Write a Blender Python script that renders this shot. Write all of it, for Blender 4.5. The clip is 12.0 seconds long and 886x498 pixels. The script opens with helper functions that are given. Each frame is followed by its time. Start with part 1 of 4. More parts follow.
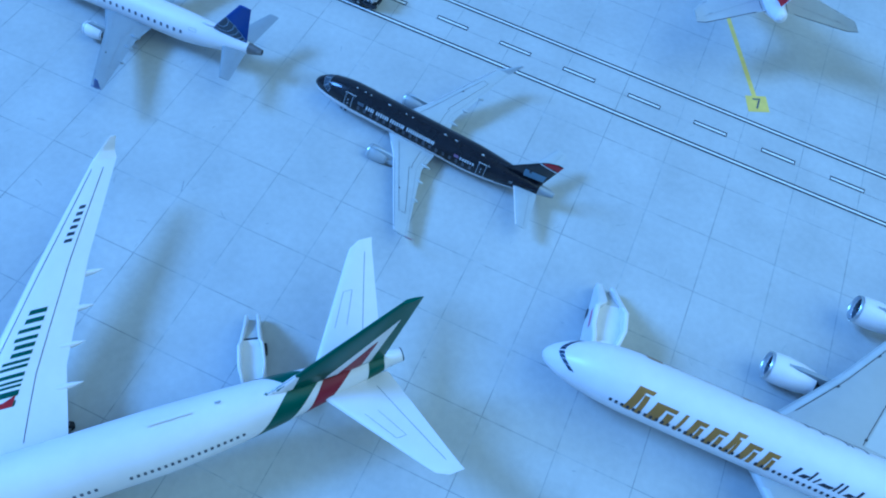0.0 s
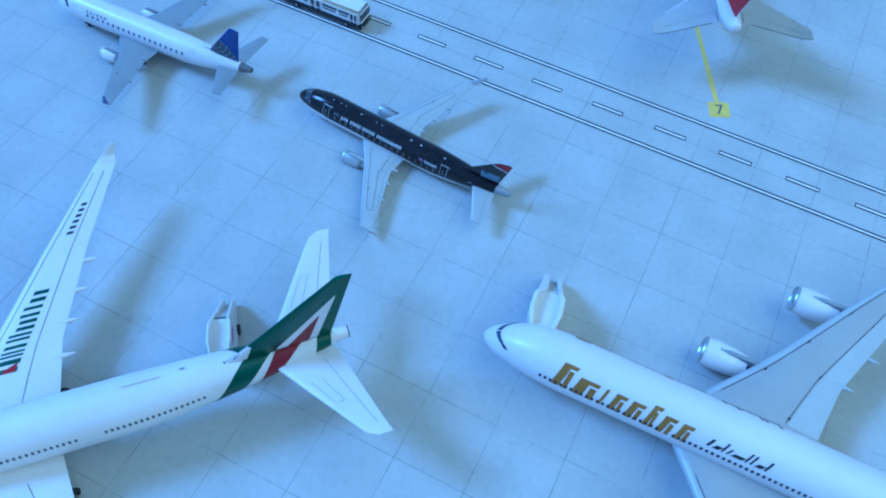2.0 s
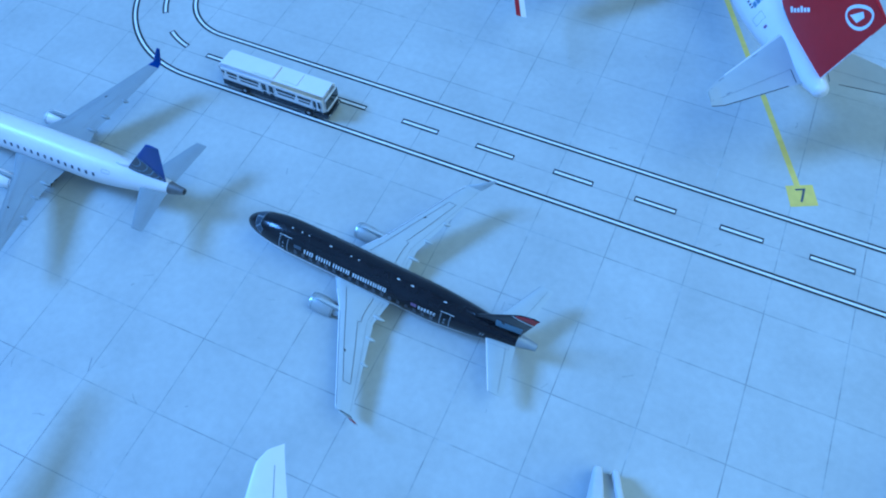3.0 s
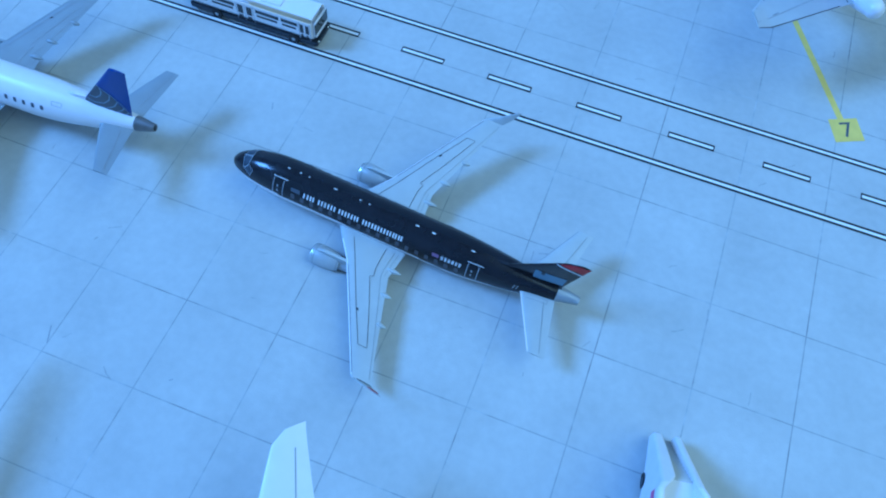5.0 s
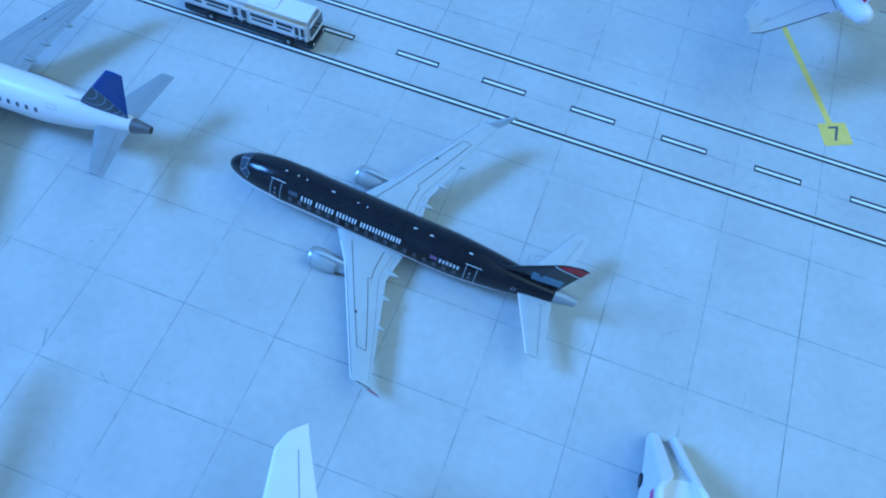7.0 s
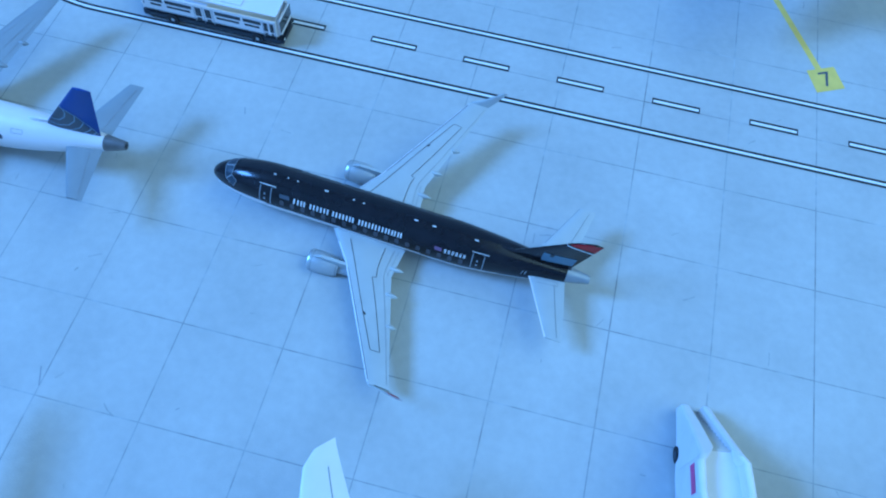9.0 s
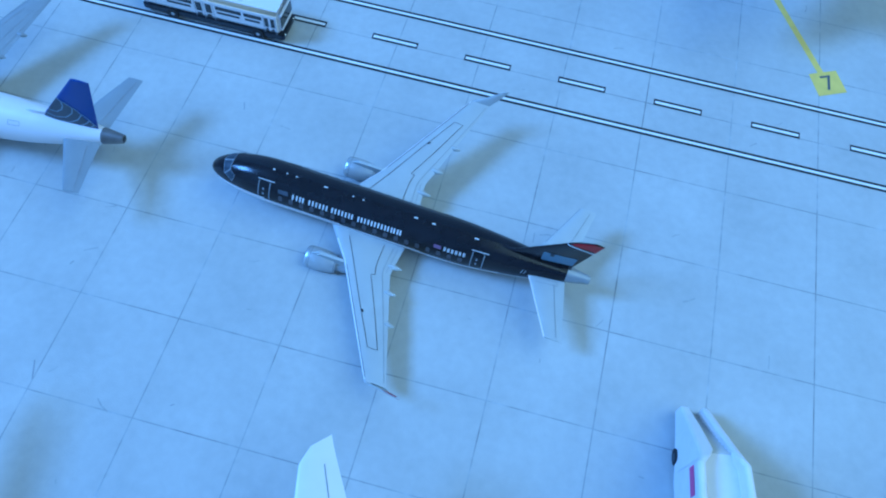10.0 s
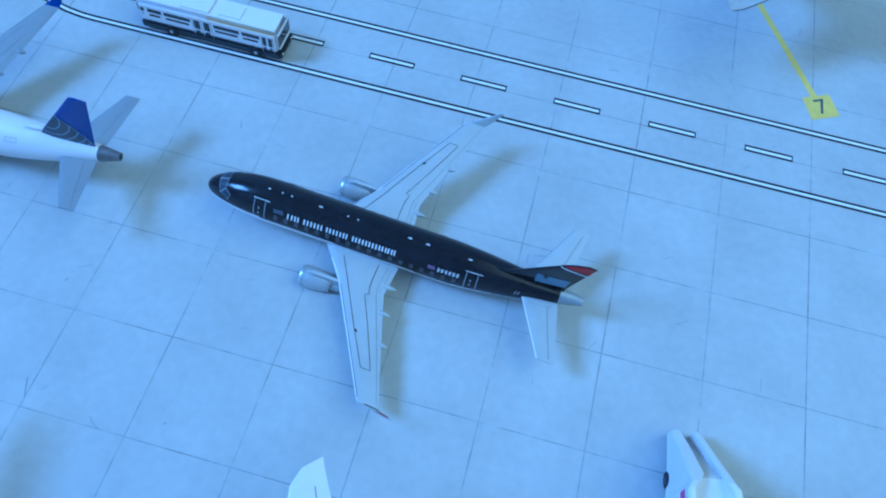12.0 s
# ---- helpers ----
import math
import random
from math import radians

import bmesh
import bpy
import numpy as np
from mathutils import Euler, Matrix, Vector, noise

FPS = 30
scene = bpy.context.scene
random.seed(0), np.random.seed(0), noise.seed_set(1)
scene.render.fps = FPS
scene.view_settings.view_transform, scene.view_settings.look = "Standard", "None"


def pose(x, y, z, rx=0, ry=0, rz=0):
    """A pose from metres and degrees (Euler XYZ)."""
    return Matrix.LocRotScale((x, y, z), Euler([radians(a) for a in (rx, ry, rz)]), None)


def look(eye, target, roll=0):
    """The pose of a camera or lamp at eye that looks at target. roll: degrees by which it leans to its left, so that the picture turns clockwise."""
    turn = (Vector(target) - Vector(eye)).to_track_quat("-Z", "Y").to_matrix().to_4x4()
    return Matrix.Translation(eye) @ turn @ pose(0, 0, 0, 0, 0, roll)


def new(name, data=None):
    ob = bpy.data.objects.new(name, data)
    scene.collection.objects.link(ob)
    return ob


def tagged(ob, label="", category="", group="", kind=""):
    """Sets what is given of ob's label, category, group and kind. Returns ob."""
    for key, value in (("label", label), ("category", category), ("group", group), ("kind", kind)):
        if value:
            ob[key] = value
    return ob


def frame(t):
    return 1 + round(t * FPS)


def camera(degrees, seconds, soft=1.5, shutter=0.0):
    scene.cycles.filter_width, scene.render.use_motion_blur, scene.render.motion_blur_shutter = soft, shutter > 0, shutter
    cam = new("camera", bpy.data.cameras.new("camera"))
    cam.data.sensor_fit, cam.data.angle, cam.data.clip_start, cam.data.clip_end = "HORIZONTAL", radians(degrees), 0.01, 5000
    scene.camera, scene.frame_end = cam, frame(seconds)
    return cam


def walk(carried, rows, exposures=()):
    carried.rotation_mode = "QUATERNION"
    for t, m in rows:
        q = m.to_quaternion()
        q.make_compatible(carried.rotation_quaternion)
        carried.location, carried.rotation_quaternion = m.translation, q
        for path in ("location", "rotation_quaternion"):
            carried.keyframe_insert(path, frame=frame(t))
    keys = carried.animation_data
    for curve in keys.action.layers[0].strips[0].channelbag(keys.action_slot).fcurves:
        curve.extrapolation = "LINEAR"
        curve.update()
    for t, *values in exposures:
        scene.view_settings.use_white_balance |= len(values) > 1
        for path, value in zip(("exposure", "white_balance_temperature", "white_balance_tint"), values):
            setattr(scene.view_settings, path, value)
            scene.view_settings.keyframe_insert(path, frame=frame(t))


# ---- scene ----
cam = camera(59.2, 12.0, soft=2.0)
PATH = [
    (0, (0.03507, -0.12363, 0.17807), (0.01144, -0.01975, 0.00000), 13.05),
    (0.2, (0.03772, -0.11143, 0.17112), (0.01357, -0.01099, 0.00000), 13.90),
    (0.3, (0.03406, -0.10849, 0.17233), (0.00847, -0.00359, 0.00000), 14.04),
    (0.4, (0.03121, -0.10352, 0.17493), (0.00124, 0.00438, 0.00000), 12.15),
    (0.5, (0.03176, -0.10236, 0.17346), (-0.00296, 0.00856, 0.00000), 10.25),
    (0.6, (0.03344, -0.09850, 0.16855), (-0.00368, 0.01115, 0.00000), 9.38),
    (0.7, (0.03047, -0.09818, 0.16543), (-0.00593, 0.01189, 0.00000), 9.65),
    (0.8, (0.02840, -0.10006, 0.16388), (-0.00906, 0.01016, 0.00000), 9.44),
    (1, (0.03143, -0.09822, 0.16190), (-0.00769, 0.00975, 0.00000), 8.13),
    (1.2, (0.03325, -0.10189, 0.15944), (-0.00361, 0.00405, 0.00000), 8.65),
    (1.3, (0.03484, -0.10537, 0.16215), (-0.00211, -0.00005, 0.00000), 8.56),
    (1.4, (0.03944, -0.11204, 0.15870), (0.00315, -0.00768, 0.00000), 8.66),
    (1.5, (0.04337, -0.11835, 0.15693), (0.00849, -0.01810, 0.00000), 9.02),
    (1.6, (0.04278, -0.12562, 0.16266), (0.00706, -0.02349, 0.00000), 9.24),
    (1.7, (0.04653, -0.12963, 0.16689), (0.00789, -0.02587, 0.00000), 8.57),
    (1.8, (0.05553, -0.13268, 0.17496), (0.01398, -0.02712, 0.00000), 7.64),
    (2, (0.06880, -0.12751, 0.19253), (0.02183, -0.01638, 0.00000), 4.39),
    (2.1, (0.07491, -0.12159, 0.19468), (0.02545, -0.00933, 0.00000), 2.72),
    (2.2, (0.07920, -0.11854, 0.19263), (0.02888, -0.00634, 0.00000), 2.12),
    (2.4, (0.06811, -0.09815, 0.18331), (0.02162, 0.00497, 0.00000), 1.66),
    (2.5, (0.06124, -0.08624, 0.17724), (0.01405, 0.01534, 0.00000), 0.65),
    (2.6, (0.05662, -0.08213, 0.17208), (0.01084, 0.02072, 0.00000), 1.01),
    (2.7, (0.05173, -0.07845, 0.16862), (0.00752, 0.02289, 0.00000), 0.87),
    (2.9, (0.04856, -0.06611, 0.16697), (0.00083, 0.02437, 0.00000), -3.09),
    (3, (0.04422, -0.06820, 0.16074), (0.00167, 0.02488, 0.00000), -0.76),
    (3.2, (0.04608, -0.06440, 0.15695), (0.00587, 0.02172, 0.00000), -1.64),
    (4.8, (0.02621, -0.06490, 0.13882), (0.00480, 0.01242, 0.00000), 6.42),
    (5, (0.02490, -0.06656, 0.13807), (0.00337, 0.01046, 0.00000), 5.98),
    (5.2, (0.02394, -0.06599, 0.13703), (0.00331, 0.01019, 0.00000), 6.49),
    (5.5, (0.02418, -0.06593, 0.13983), (0.00328, 0.01317, 0.00000), 6.88),
    (5.8, (0.02377, -0.06538, 0.14036), (0.00338, 0.01506, 0.00000), 7.47),
    (6, (0.02298, -0.06583, 0.13979), (0.00282, 0.01457, 0.00000), 7.62),
    (6.5, (0.02491, -0.06376, 0.13961), (0.00554, 0.01685, 0.00000), 8.07),
    (6.8, (0.02366, -0.06624, 0.13766), (0.00394, 0.01446, 0.00000), 7.89),
    (7, (0.02224, -0.06808, 0.13836), (0.00373, 0.01125, 0.00000), 8.06),
    (7.2, (0.01919, -0.06625, 0.13860), (0.00172, 0.00706, 0.00000), 5.90),
    (7.5, (0.01659, -0.06140, 0.13369), (0.00358, 0.01279, 0.00000), 5.77),
    (7.7, (0.01520, -0.06410, 0.13449), (0.00413, 0.01060, 0.00000), 5.98),
    (9.3, (0.01560, -0.06578, 0.13385), (0.00384, 0.00872, 0.00000), 5.85),
    (9.5, (0.01555, -0.06583, 0.13382), (0.00385, 0.00874, 0.00000), 6.05),
    (10, (0.01513, -0.06621, 0.13242), (0.00419, 0.00847, 0.00000), 6.98),
    (10.5, (0.01544, -0.06633, 0.13299), (0.00384, 0.00830, 0.00000), 6.98),
    (10.8, (0.01534, -0.06567, 0.13253), (0.00382, 0.00881, 0.00000), 7.20),
    (11, (0.01431, -0.06588, 0.13263), (0.00279, 0.00780, 0.00000), 7.26),
    (11.2, (0.01487, -0.06420, 0.13191), (0.00301, 0.01090, 0.00000), 7.19),
    (11.5, (0.01535, -0.06386, 0.13205), (0.00372, 0.01202, 0.00000), 7.40),
    (11.6, (0.01535, -0.06386, 0.13205), (0.00642, 0.01515, 0.00000), 7.40),
    (11.7, (0.02046, -0.06355, 0.13519), (0.00573, 0.02022, 0.00000), 7.20),
    (11.8, (0.02046, -0.06355, 0.13519), (0.00804, 0.01716, 0.00000), 7.20),
    (12, (0.01543, -0.06503, 0.13374), (0.00414, 0.01323, 0.00000), 7.63),
]
EXPOSURES = [(0.0, -1.31, 3730, 5), (12.0, -1.31, 3730, 5)]
walk(cam, [(t, look(eye, target, roll)) for t, eye, target, roll in PATH], EXPOSURES)

# ---- world and lamps ----
world = bpy.data.worlds.new("daylight")
scene.world = world
world.use_nodes = True
sky = world.node_tree.nodes.new("ShaderNodeTexSky")
sky.sky_type = "NISHITA"
sky.sun_disc = False
sky.sun_elevation = radians(35)
sky.sun_rotation = radians(60)
backing = world.node_tree.nodes["Background"]
world.node_tree.links.new(sky.outputs["Color"], backing.inputs["Color"])
backing.inputs["Strength"].default_value = 0.1


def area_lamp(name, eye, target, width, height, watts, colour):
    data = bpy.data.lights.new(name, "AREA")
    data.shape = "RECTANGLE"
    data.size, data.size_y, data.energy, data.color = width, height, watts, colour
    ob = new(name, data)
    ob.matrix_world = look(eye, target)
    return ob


# daylight in the window's opening, and an unseen warm light added from the right
area_lamp("window_daylight", (-3.00, -0.85, 2.80), (0.0, 0.0, 0.0), 1.1, 1.1, 320, (0.49, 0.67, 1.0))
area_lamp("unseen_warm_light", (0.85, 0.02, 1.02), (0.15, 0.0, 0.0), 1.4, 1.4, 23.5, (1.0, 0.98, 0.56))

# ---- materials ----


def material(name, colour, rough=0.5, metal=0.0, grain=0.06, scale=400.0, bump=0.0, bump_scale=1500.0, coat=0.0, spec=0.5, stain=0.05, stain_scale=40.0):
    """A painted or printed surface with grain and larger stains, in metres."""
    m = bpy.data.materials.new(name)
    m.use_nodes = True
    nt = m.node_tree
    bsdf = nt.nodes["Principled BSDF"]
    bsdf.inputs["Roughness"].default_value = rough
    bsdf.inputs["Metallic"].default_value = metal
    bsdf.inputs["Coat Weight"].default_value = coat
    bsdf.inputs["Specular IOR Level"].default_value = spec
    bsdf.inputs["Coat Roughness"].default_value = 0.12
    place = nt.nodes.new("ShaderNodeTexCoord")
    fine = nt.nodes.new("ShaderNodeTexNoise")
    fine.inputs["Scale"].default_value = scale
    fine.inputs["Detail"].default_value = 4
    broad = nt.nodes.new("ShaderNodeTexNoise")
    broad.inputs["Scale"].default_value = stain_scale
    broad.inputs["Detail"].default_value = 3
    for tex in (fine, broad):
        nt.links.new(place.outputs["Object"], tex.inputs["Vector"])
    last = None
    for tex, amount in ((fine, grain), (broad, stain)):
        ramp = nt.nodes.new("ShaderNodeMapRange")
        ramp.inputs["From Min"].default_value, ramp.inputs["From Max"].default_value = 0.25, 0.75
        ramp.inputs["To Min"].default_value, ramp.inputs["To Max"].default_value = 1 - amount, 1 + amount
        nt.links.new(tex.outputs["Fac"], ramp.inputs["Value"])
        mix = nt.nodes.new("ShaderNodeVectorMath")
        mix.operation = "SCALE"
        if last is None:
            mix.inputs[0].default_value = colour
        else:
            nt.links.new(last.outputs["Vector"], mix.inputs[0])
        nt.links.new(ramp.outputs["Result"], mix.inputs["Scale"])
        last = mix
    nt.links.new(last.outputs["Vector"], bsdf.inputs["Base Color"])
    rr = nt.nodes.new("ShaderNodeMapRange")
    rr.inputs["To Min"].default_value, rr.inputs["To Max"].default_value = max(rough - 0.08, 0.02), min(rough + 0.08, 1)
    nt.links.new(broad.outputs["Fac"], rr.inputs["Value"])
    nt.links.new(rr.outputs["Result"], bsdf.inputs["Roughness"])
    if bump:
        relief = nt.nodes.new("ShaderNodeTexNoise")
        relief.inputs["Scale"].default_value = bump_scale
        nt.links.new(place.outputs["Object"], relief.inputs["Vector"])
        b = nt.nodes.new("ShaderNodeBump")
        b.inputs["Strength"].default_value = bump
        b.inputs["Distance"].default_value = 0.0002
        nt.links.new(relief.outputs["Fac"], b.inputs["Height"])
        nt.links.new(b.outputs["Normal"], bsdf.inputs["Normal"])
    return m


APRON = material("printed_apron_paper", (0.47, 0.47, 0.45), 0.55, grain=0.055, scale=520, stain=0.11, stain_scale=45, bump=0.12, bump_scale=2500)
JOINT = material("grey_joint_ink", (0.335, 0.345, 0.35), 0.6, grain=0.35, scale=260, stain=0.35, stain_scale=60)
LINE_WHITE = material("white_line_ink", (0.82, 0.82, 0.80), 0.5, grain=0.05, scale=500)
LINE_DARK = material("dark_line_ink", (0.014, 0.015, 0.02), 0.55, grain=0.3, scale=500)
YELLOW = material("yellow_line_ink", (0.70, 0.57, 0.11), 0.5, grain=0.08, scale=400)
BROWN_INK = material("brown_ink", (0.10, 0.045, 0.035), 0.6, grain=0.25)
WHITE = material("white_gloss_paint", (0.76, 0.73, 0.72), 0.38, grain=0.02, stain=0.03, stain_scale=80, coat=0.08)
OFFWHITE = material("off_white_plastic", (0.74, 0.72, 0.70), 0.42, grain=0.03, stain=0.04, stain_scale=150, bump=0.15)
LOADBED = material("pale_grey_deck_and_step_shade", (0.50, 0.49, 0.45), 0.5, grain=0.05, stain=0.06, stain_scale=150)
BLACK = material("black_gloss_paint", (0.010, 0.010, 0.014), 0.20, grain=0.2, stain=0.15, stain_scale=90, coat=0.1, spec=0.35)
WING_PALE = material("pale_grey_wing_paint", (0.46, 0.47, 0.46), 0.36, grain=0.03, stain=0.05, stain_scale=110)
WING_GREY = material("grey_wing_paint", (0.29, 0.305, 0.32), 0.38, grain=0.03, stain=0.05, stain_scale=110)
WING_DARK = material("mid_grey_wing_paint", (0.38, 0.38, 0.365), 0.4, grain=0.03, stain=0.05, stain_scale=90)
SILVER = material("silver_metal_paint", (0.62, 0.63, 0.64), 0.36, metal=0.85, grain=0.05, stain=0.1, stain_scale=160)
ENGINE_GREY = material("pale_metallic_engine_paint", (0.45, 0.46, 0.47), 0.34, metal=0.35, grain=0.04, stain=0.06, stain_scale=160)
FLIGHTDECK = material("navy_cockpit_ink", (0.022, 0.035, 0.075), 0.3, grain=0.1)
TAILGREY = material("dull_grey_metal_paint", (0.34, 0.35, 0.36), 0.4, metal=0.3, grain=0.06, stain=0.08, stain_scale=160)
CHROME = material("polished_metal", (0.75, 0.76, 0.78), 0.12, metal=1.0, grain=0.03)
BARE = material("bare_metal_cone", (0.22, 0.21, 0.20), 0.35, metal=0.7, grain=0.12, stain=0.15, stain_scale=200)
INKDARK = material("dark_marking_ink", (0.02, 0.022, 0.03), 0.45, grain=0.2)
INKGREY = material("grey_marking_ink", (0.30, 0.31, 0.33), 0.45, grain=0.12)
INKWHITE = material("white_marking_ink", (0.78, 0.78, 0.78), 0.42, grain=0.06)
SMUDGE = material("faint_smudge_ink", (0.375, 0.38, 0.375), 0.6, grain=0.2, scale=700)
SOFTWINDOW = material("slate_window_ink", (0.085, 0.095, 0.125), 0.42, grain=0.15)
FADED = material("faded_window_ink", (0.070, 0.068, 0.078), 0.42, grain=0.2)
RED = material("red_paint", (0.27, 0.010, 0.017), 0.36, grain=0.05, spec=0.3)
DEEPRED = material("deep_red_paint", (0.30, 0.006, 0.012), 0.38, grain=0.05, spec=0.25)
GREEN = material("green_paint", (0.014, 0.072, 0.042), 0.36, grain=0.06, coat=0.05, spec=0.4)
BLUE = material("royal_blue_paint", (0.012, 0.030, 0.23), 0.32, grain=0.05, coat=0.2)
NAVY = material("dark_slate_paint", (0.030, 0.040, 0.060), 0.32, grain=0.08, coat=0.2)
GLOBE = material("pale_globe_line_ink", (0.24, 0.29, 0.38), 0.42, grain=0.08)
SLATE = material("slate_blue_paint", (0.16, 0.22, 0.30), 0.36, grain=0.05)
CYAN = material("light_blue_pattern_ink", (0.05, 0.32, 0.55), 0.4, grain=0.12)
GOLD = material("gold_ink", (0.30, 0.175, 0.035), 0.36, metal=0.25, grain=0.1)
BLADE = material("dull_blade_metal", (0.06, 0.07, 0.09), 0.6, grain=0.1, spec=0.2)
SLATE_EDGE = material("dark_slate_edge_paint", (0.075, 0.10, 0.135), 0.4, grain=0.06)
CRIMSON = material("dark_crimson_paint", (0.17, 0.012, 0.026), 0.4, grain=0.06, spec=0.3)
DIMFLAG = material("dim_flag_ink", (0.085, 0.095, 0.12), 0.42, grain=0.15)
PURPLE = material("muted_purple_ink", (0.20, 0.12, 0.22), 0.42, grain=0.1)
MAGENTA = material("magenta_stripe_ink", (0.42, 0.05, 0.22), 0.42, grain=0.1)
RUBBER = material("black_tyre_rubber", (0.018, 0.018, 0.020), 0.7, grain=0.15)
WINDOW = material("tinted_window_plastic", (0.018, 0.024, 0.035), 0.15, grain=0.1, coat=0.4)
SKIRT = material("dark_skirt_paint", (0.020, 0.024, 0.035), 0.4, grain=0.15)
PLASTER = material("room_wall_plaster", (0.64, 0.63, 0.58), 0.9, grain=0.03, scale=30, stain=0.04, stain_scale=2)
TABLEWOOD = material("table_wood", (0.32, 0.21, 0.12), 0.45, grain=0.15, scale=40, stain=0.12, stain_scale=8)
FLOORWOOD = material("floor_wood", (0.28, 0.19, 0.12), 0.5, grain=0.12, scale=12, stain=0.1, stain_scale=3)

# ---- mesh helpers (lengths in millimetres) ----
MM = 0.001


def shape(name, verts, faces, mat, parent=None, label="", smooth=False, mats=(), pick=None):
    """One mesh object from vertices in millimetres."""
    me = bpy.data.meshes.new(name)
    me.from_pydata([(x * MM, y * MM, z * MM) for x, y, z in verts], [], faces)
    me.materials.append(mat)
    for extra in mats:
        me.materials.append(extra)
    bm = bmesh.new()
    bm.from_mesh(me)
    bmesh.ops.remove_doubles(bm, verts=bm.verts, dist=1e-7)
    bmesh.ops.recalc_face_normals(bm, faces=bm.faces)
    for f in bm.faces:
        f.smooth = smooth
        if pick:
            f.material_index = pick(f.calc_center_median() / MM)
    if smooth:
        for e in bm.edges:
            if len(e.link_faces) == 2 and e.calc_face_angle(0.0) > radians(38):
                e.smooth = False
    bm.to_mesh(me)
    bm.free()
    ob = new(name, me)
    ob.parent = parent
    if label:
        tagged(ob, label)
    return ob


def thing(name, label, category, group="", m=None, kind=""):
    ob = new(name)
    ob.empty_display_size = 0.005
    if m is not None:
        ob.matrix_world = m
    return tagged(ob, label, category, group, kind)


def grid_faces(rows, cols, wrap=False, start=0):
    out = []
    for i in range(rows - 1):
        for j in range(cols if wrap else cols - 1):
            k = (j + 1) % cols
            out.append((start + i * cols + j, start + i * cols + k, start + (i + 1) * cols + k, start + (i + 1) * cols + j))
    return out


def rings(loops, cap=True):
    """Loops of equal length joined to a tube."""
    n = len(loops[0])
    verts = [v for loop in loops for v in loop]
    faces = grid_faces(len(loops), n, True)
    if cap:
        faces.append(tuple(range(n))[::-1])
        faces.append(tuple(range(len(verts) - n, len(verts))))
    return verts, faces


def box_mesh(x0, x1, y0, y1, z0, z1):
    v = [(x, y, z) for z in (z0, z1) for x, y in ((x0, y0), (x1, y0), (x1, y1), (x0, y1))]
    return v, [(3, 2, 1, 0), (4, 5, 6, 7), (0, 1, 5, 4), (1, 2, 6, 5), (2, 3, 7, 6), (3, 0, 4, 7)]


def soft_box(name, x0, x1, y0, y1, z0, z1, mat, parent, label="", bevel=0.3, seg=2):
    v, f = box_mesh(x0, x1, y0, y1, z0, z1)
    bm = bmesh.new()
    vs = [bm.verts.new(p) for p in v]
    for face in f:
        bm.faces.new([vs[i] for i in face])
    if bevel:
        bmesh.ops.bevel(bm, geom=list(bm.edges), offset=bevel, segments=seg, affect="EDGES", clamp_overlap=True)
    bm.verts.ensure_lookup_table()
    bm.verts.index_update()
    verts = [tuple(q.co) for q in bm.verts]
    faces = [tuple(q.index for q in fc.verts) for fc in bm.faces]
    bm.free()
    return shape(name, verts, faces, mat, parent, label, smooth=True)


def revolve(profile, centre, axis="x", n=28, closed=False):
    """Profile of (along, radius) turned round an axis through centre."""
    loops = []
    cx, cy, cz = centre
    for a, r in profile:
        loop = []
        for k in range(n):
            w = 2 * math.pi * k / n
            c, s = r * math.cos(w), r * math.sin(w)
            loop.append((cx + a, cy + c, cz + s) if axis == "x" else (cx + c, cy + a, cz + s) if axis == "y" else (cx + c, cy + s, cz + a))
        loops.append(loop)
    if closed:
        loops.append(loops[0])
    return rings(loops, cap=not closed)


def strip(points, width, z):
    """A flat ribbon along points of the ground."""
    verts = []
    pts = [Vector((x, y)) for x, y in points]
    for i, p in enumerate(pts):
        d = (pts[min(i + 1, len(pts) - 1)] - pts[max(i - 1, 0)]).normalized()
        n = Vector((-d.y, d.x)) * width / 2
        verts += [(p.x + n.x, p.y + n.y, z), (p.x - n.x, p.y - n.y, z)]
    return verts, [(2 * i, 2 * i + 1, 2 * i + 3, 2 * i + 2) for i in range(len(pts) - 1)]


# ---- the unseen room round the table, added to close in and bounce the light ----
def room():
    x0, x1, y0, y1, z0, z1 = -3120, 2600, -2500, 1900, -740, 3500
    w = 120

    def slab(name, a, mat, label):
        v, f = box_mesh(*a)
        tagged(shape(name, v, f, mat), label, "room", kind="structure")

    slab("floor", (x0, x1, y0, y1, z0 - 100, z0), FLOORWOOD, "brown wooden room floor")
    slab("ceiling", (x0, x1, y0, y1, z1, z1 + 100), PLASTER, "plain pale ceiling")
    slab("wall_north", (x0, x1, y1, y1 + w, z0, z1), PLASTER, "plain pale plaster wall")
    slab("wall_south", (x0, x1, y0 - w, y0, z0, z1), PLASTER, "plain pale plaster wall")
    slab("wall_east", (x1, x1 + w, y0 - w, y1 + w, z0, z1), PLASTER, "plain pale plaster wall")
    # the west wall, with its window opening
    slab("wall_west", (x0 - w, x0, y0 - w, -1550, z0, z1), PLASTER, "plain plaster wall beside the window")
    slab("wall_west_far", (x0 - w, x0, -150, y1 + w, z0, z1), PLASTER, "plain plaster wall beside the window")
    slab("wall_west_below", (x0 - w, x0, -1550, -150, z0, 2150), PLASTER, "plain plaster wall under the window")
    slab("wall_west_above", (x0 - w, x0, -1550, -150, 3420, z1), PLASTER, "plain plaster wall over the window")


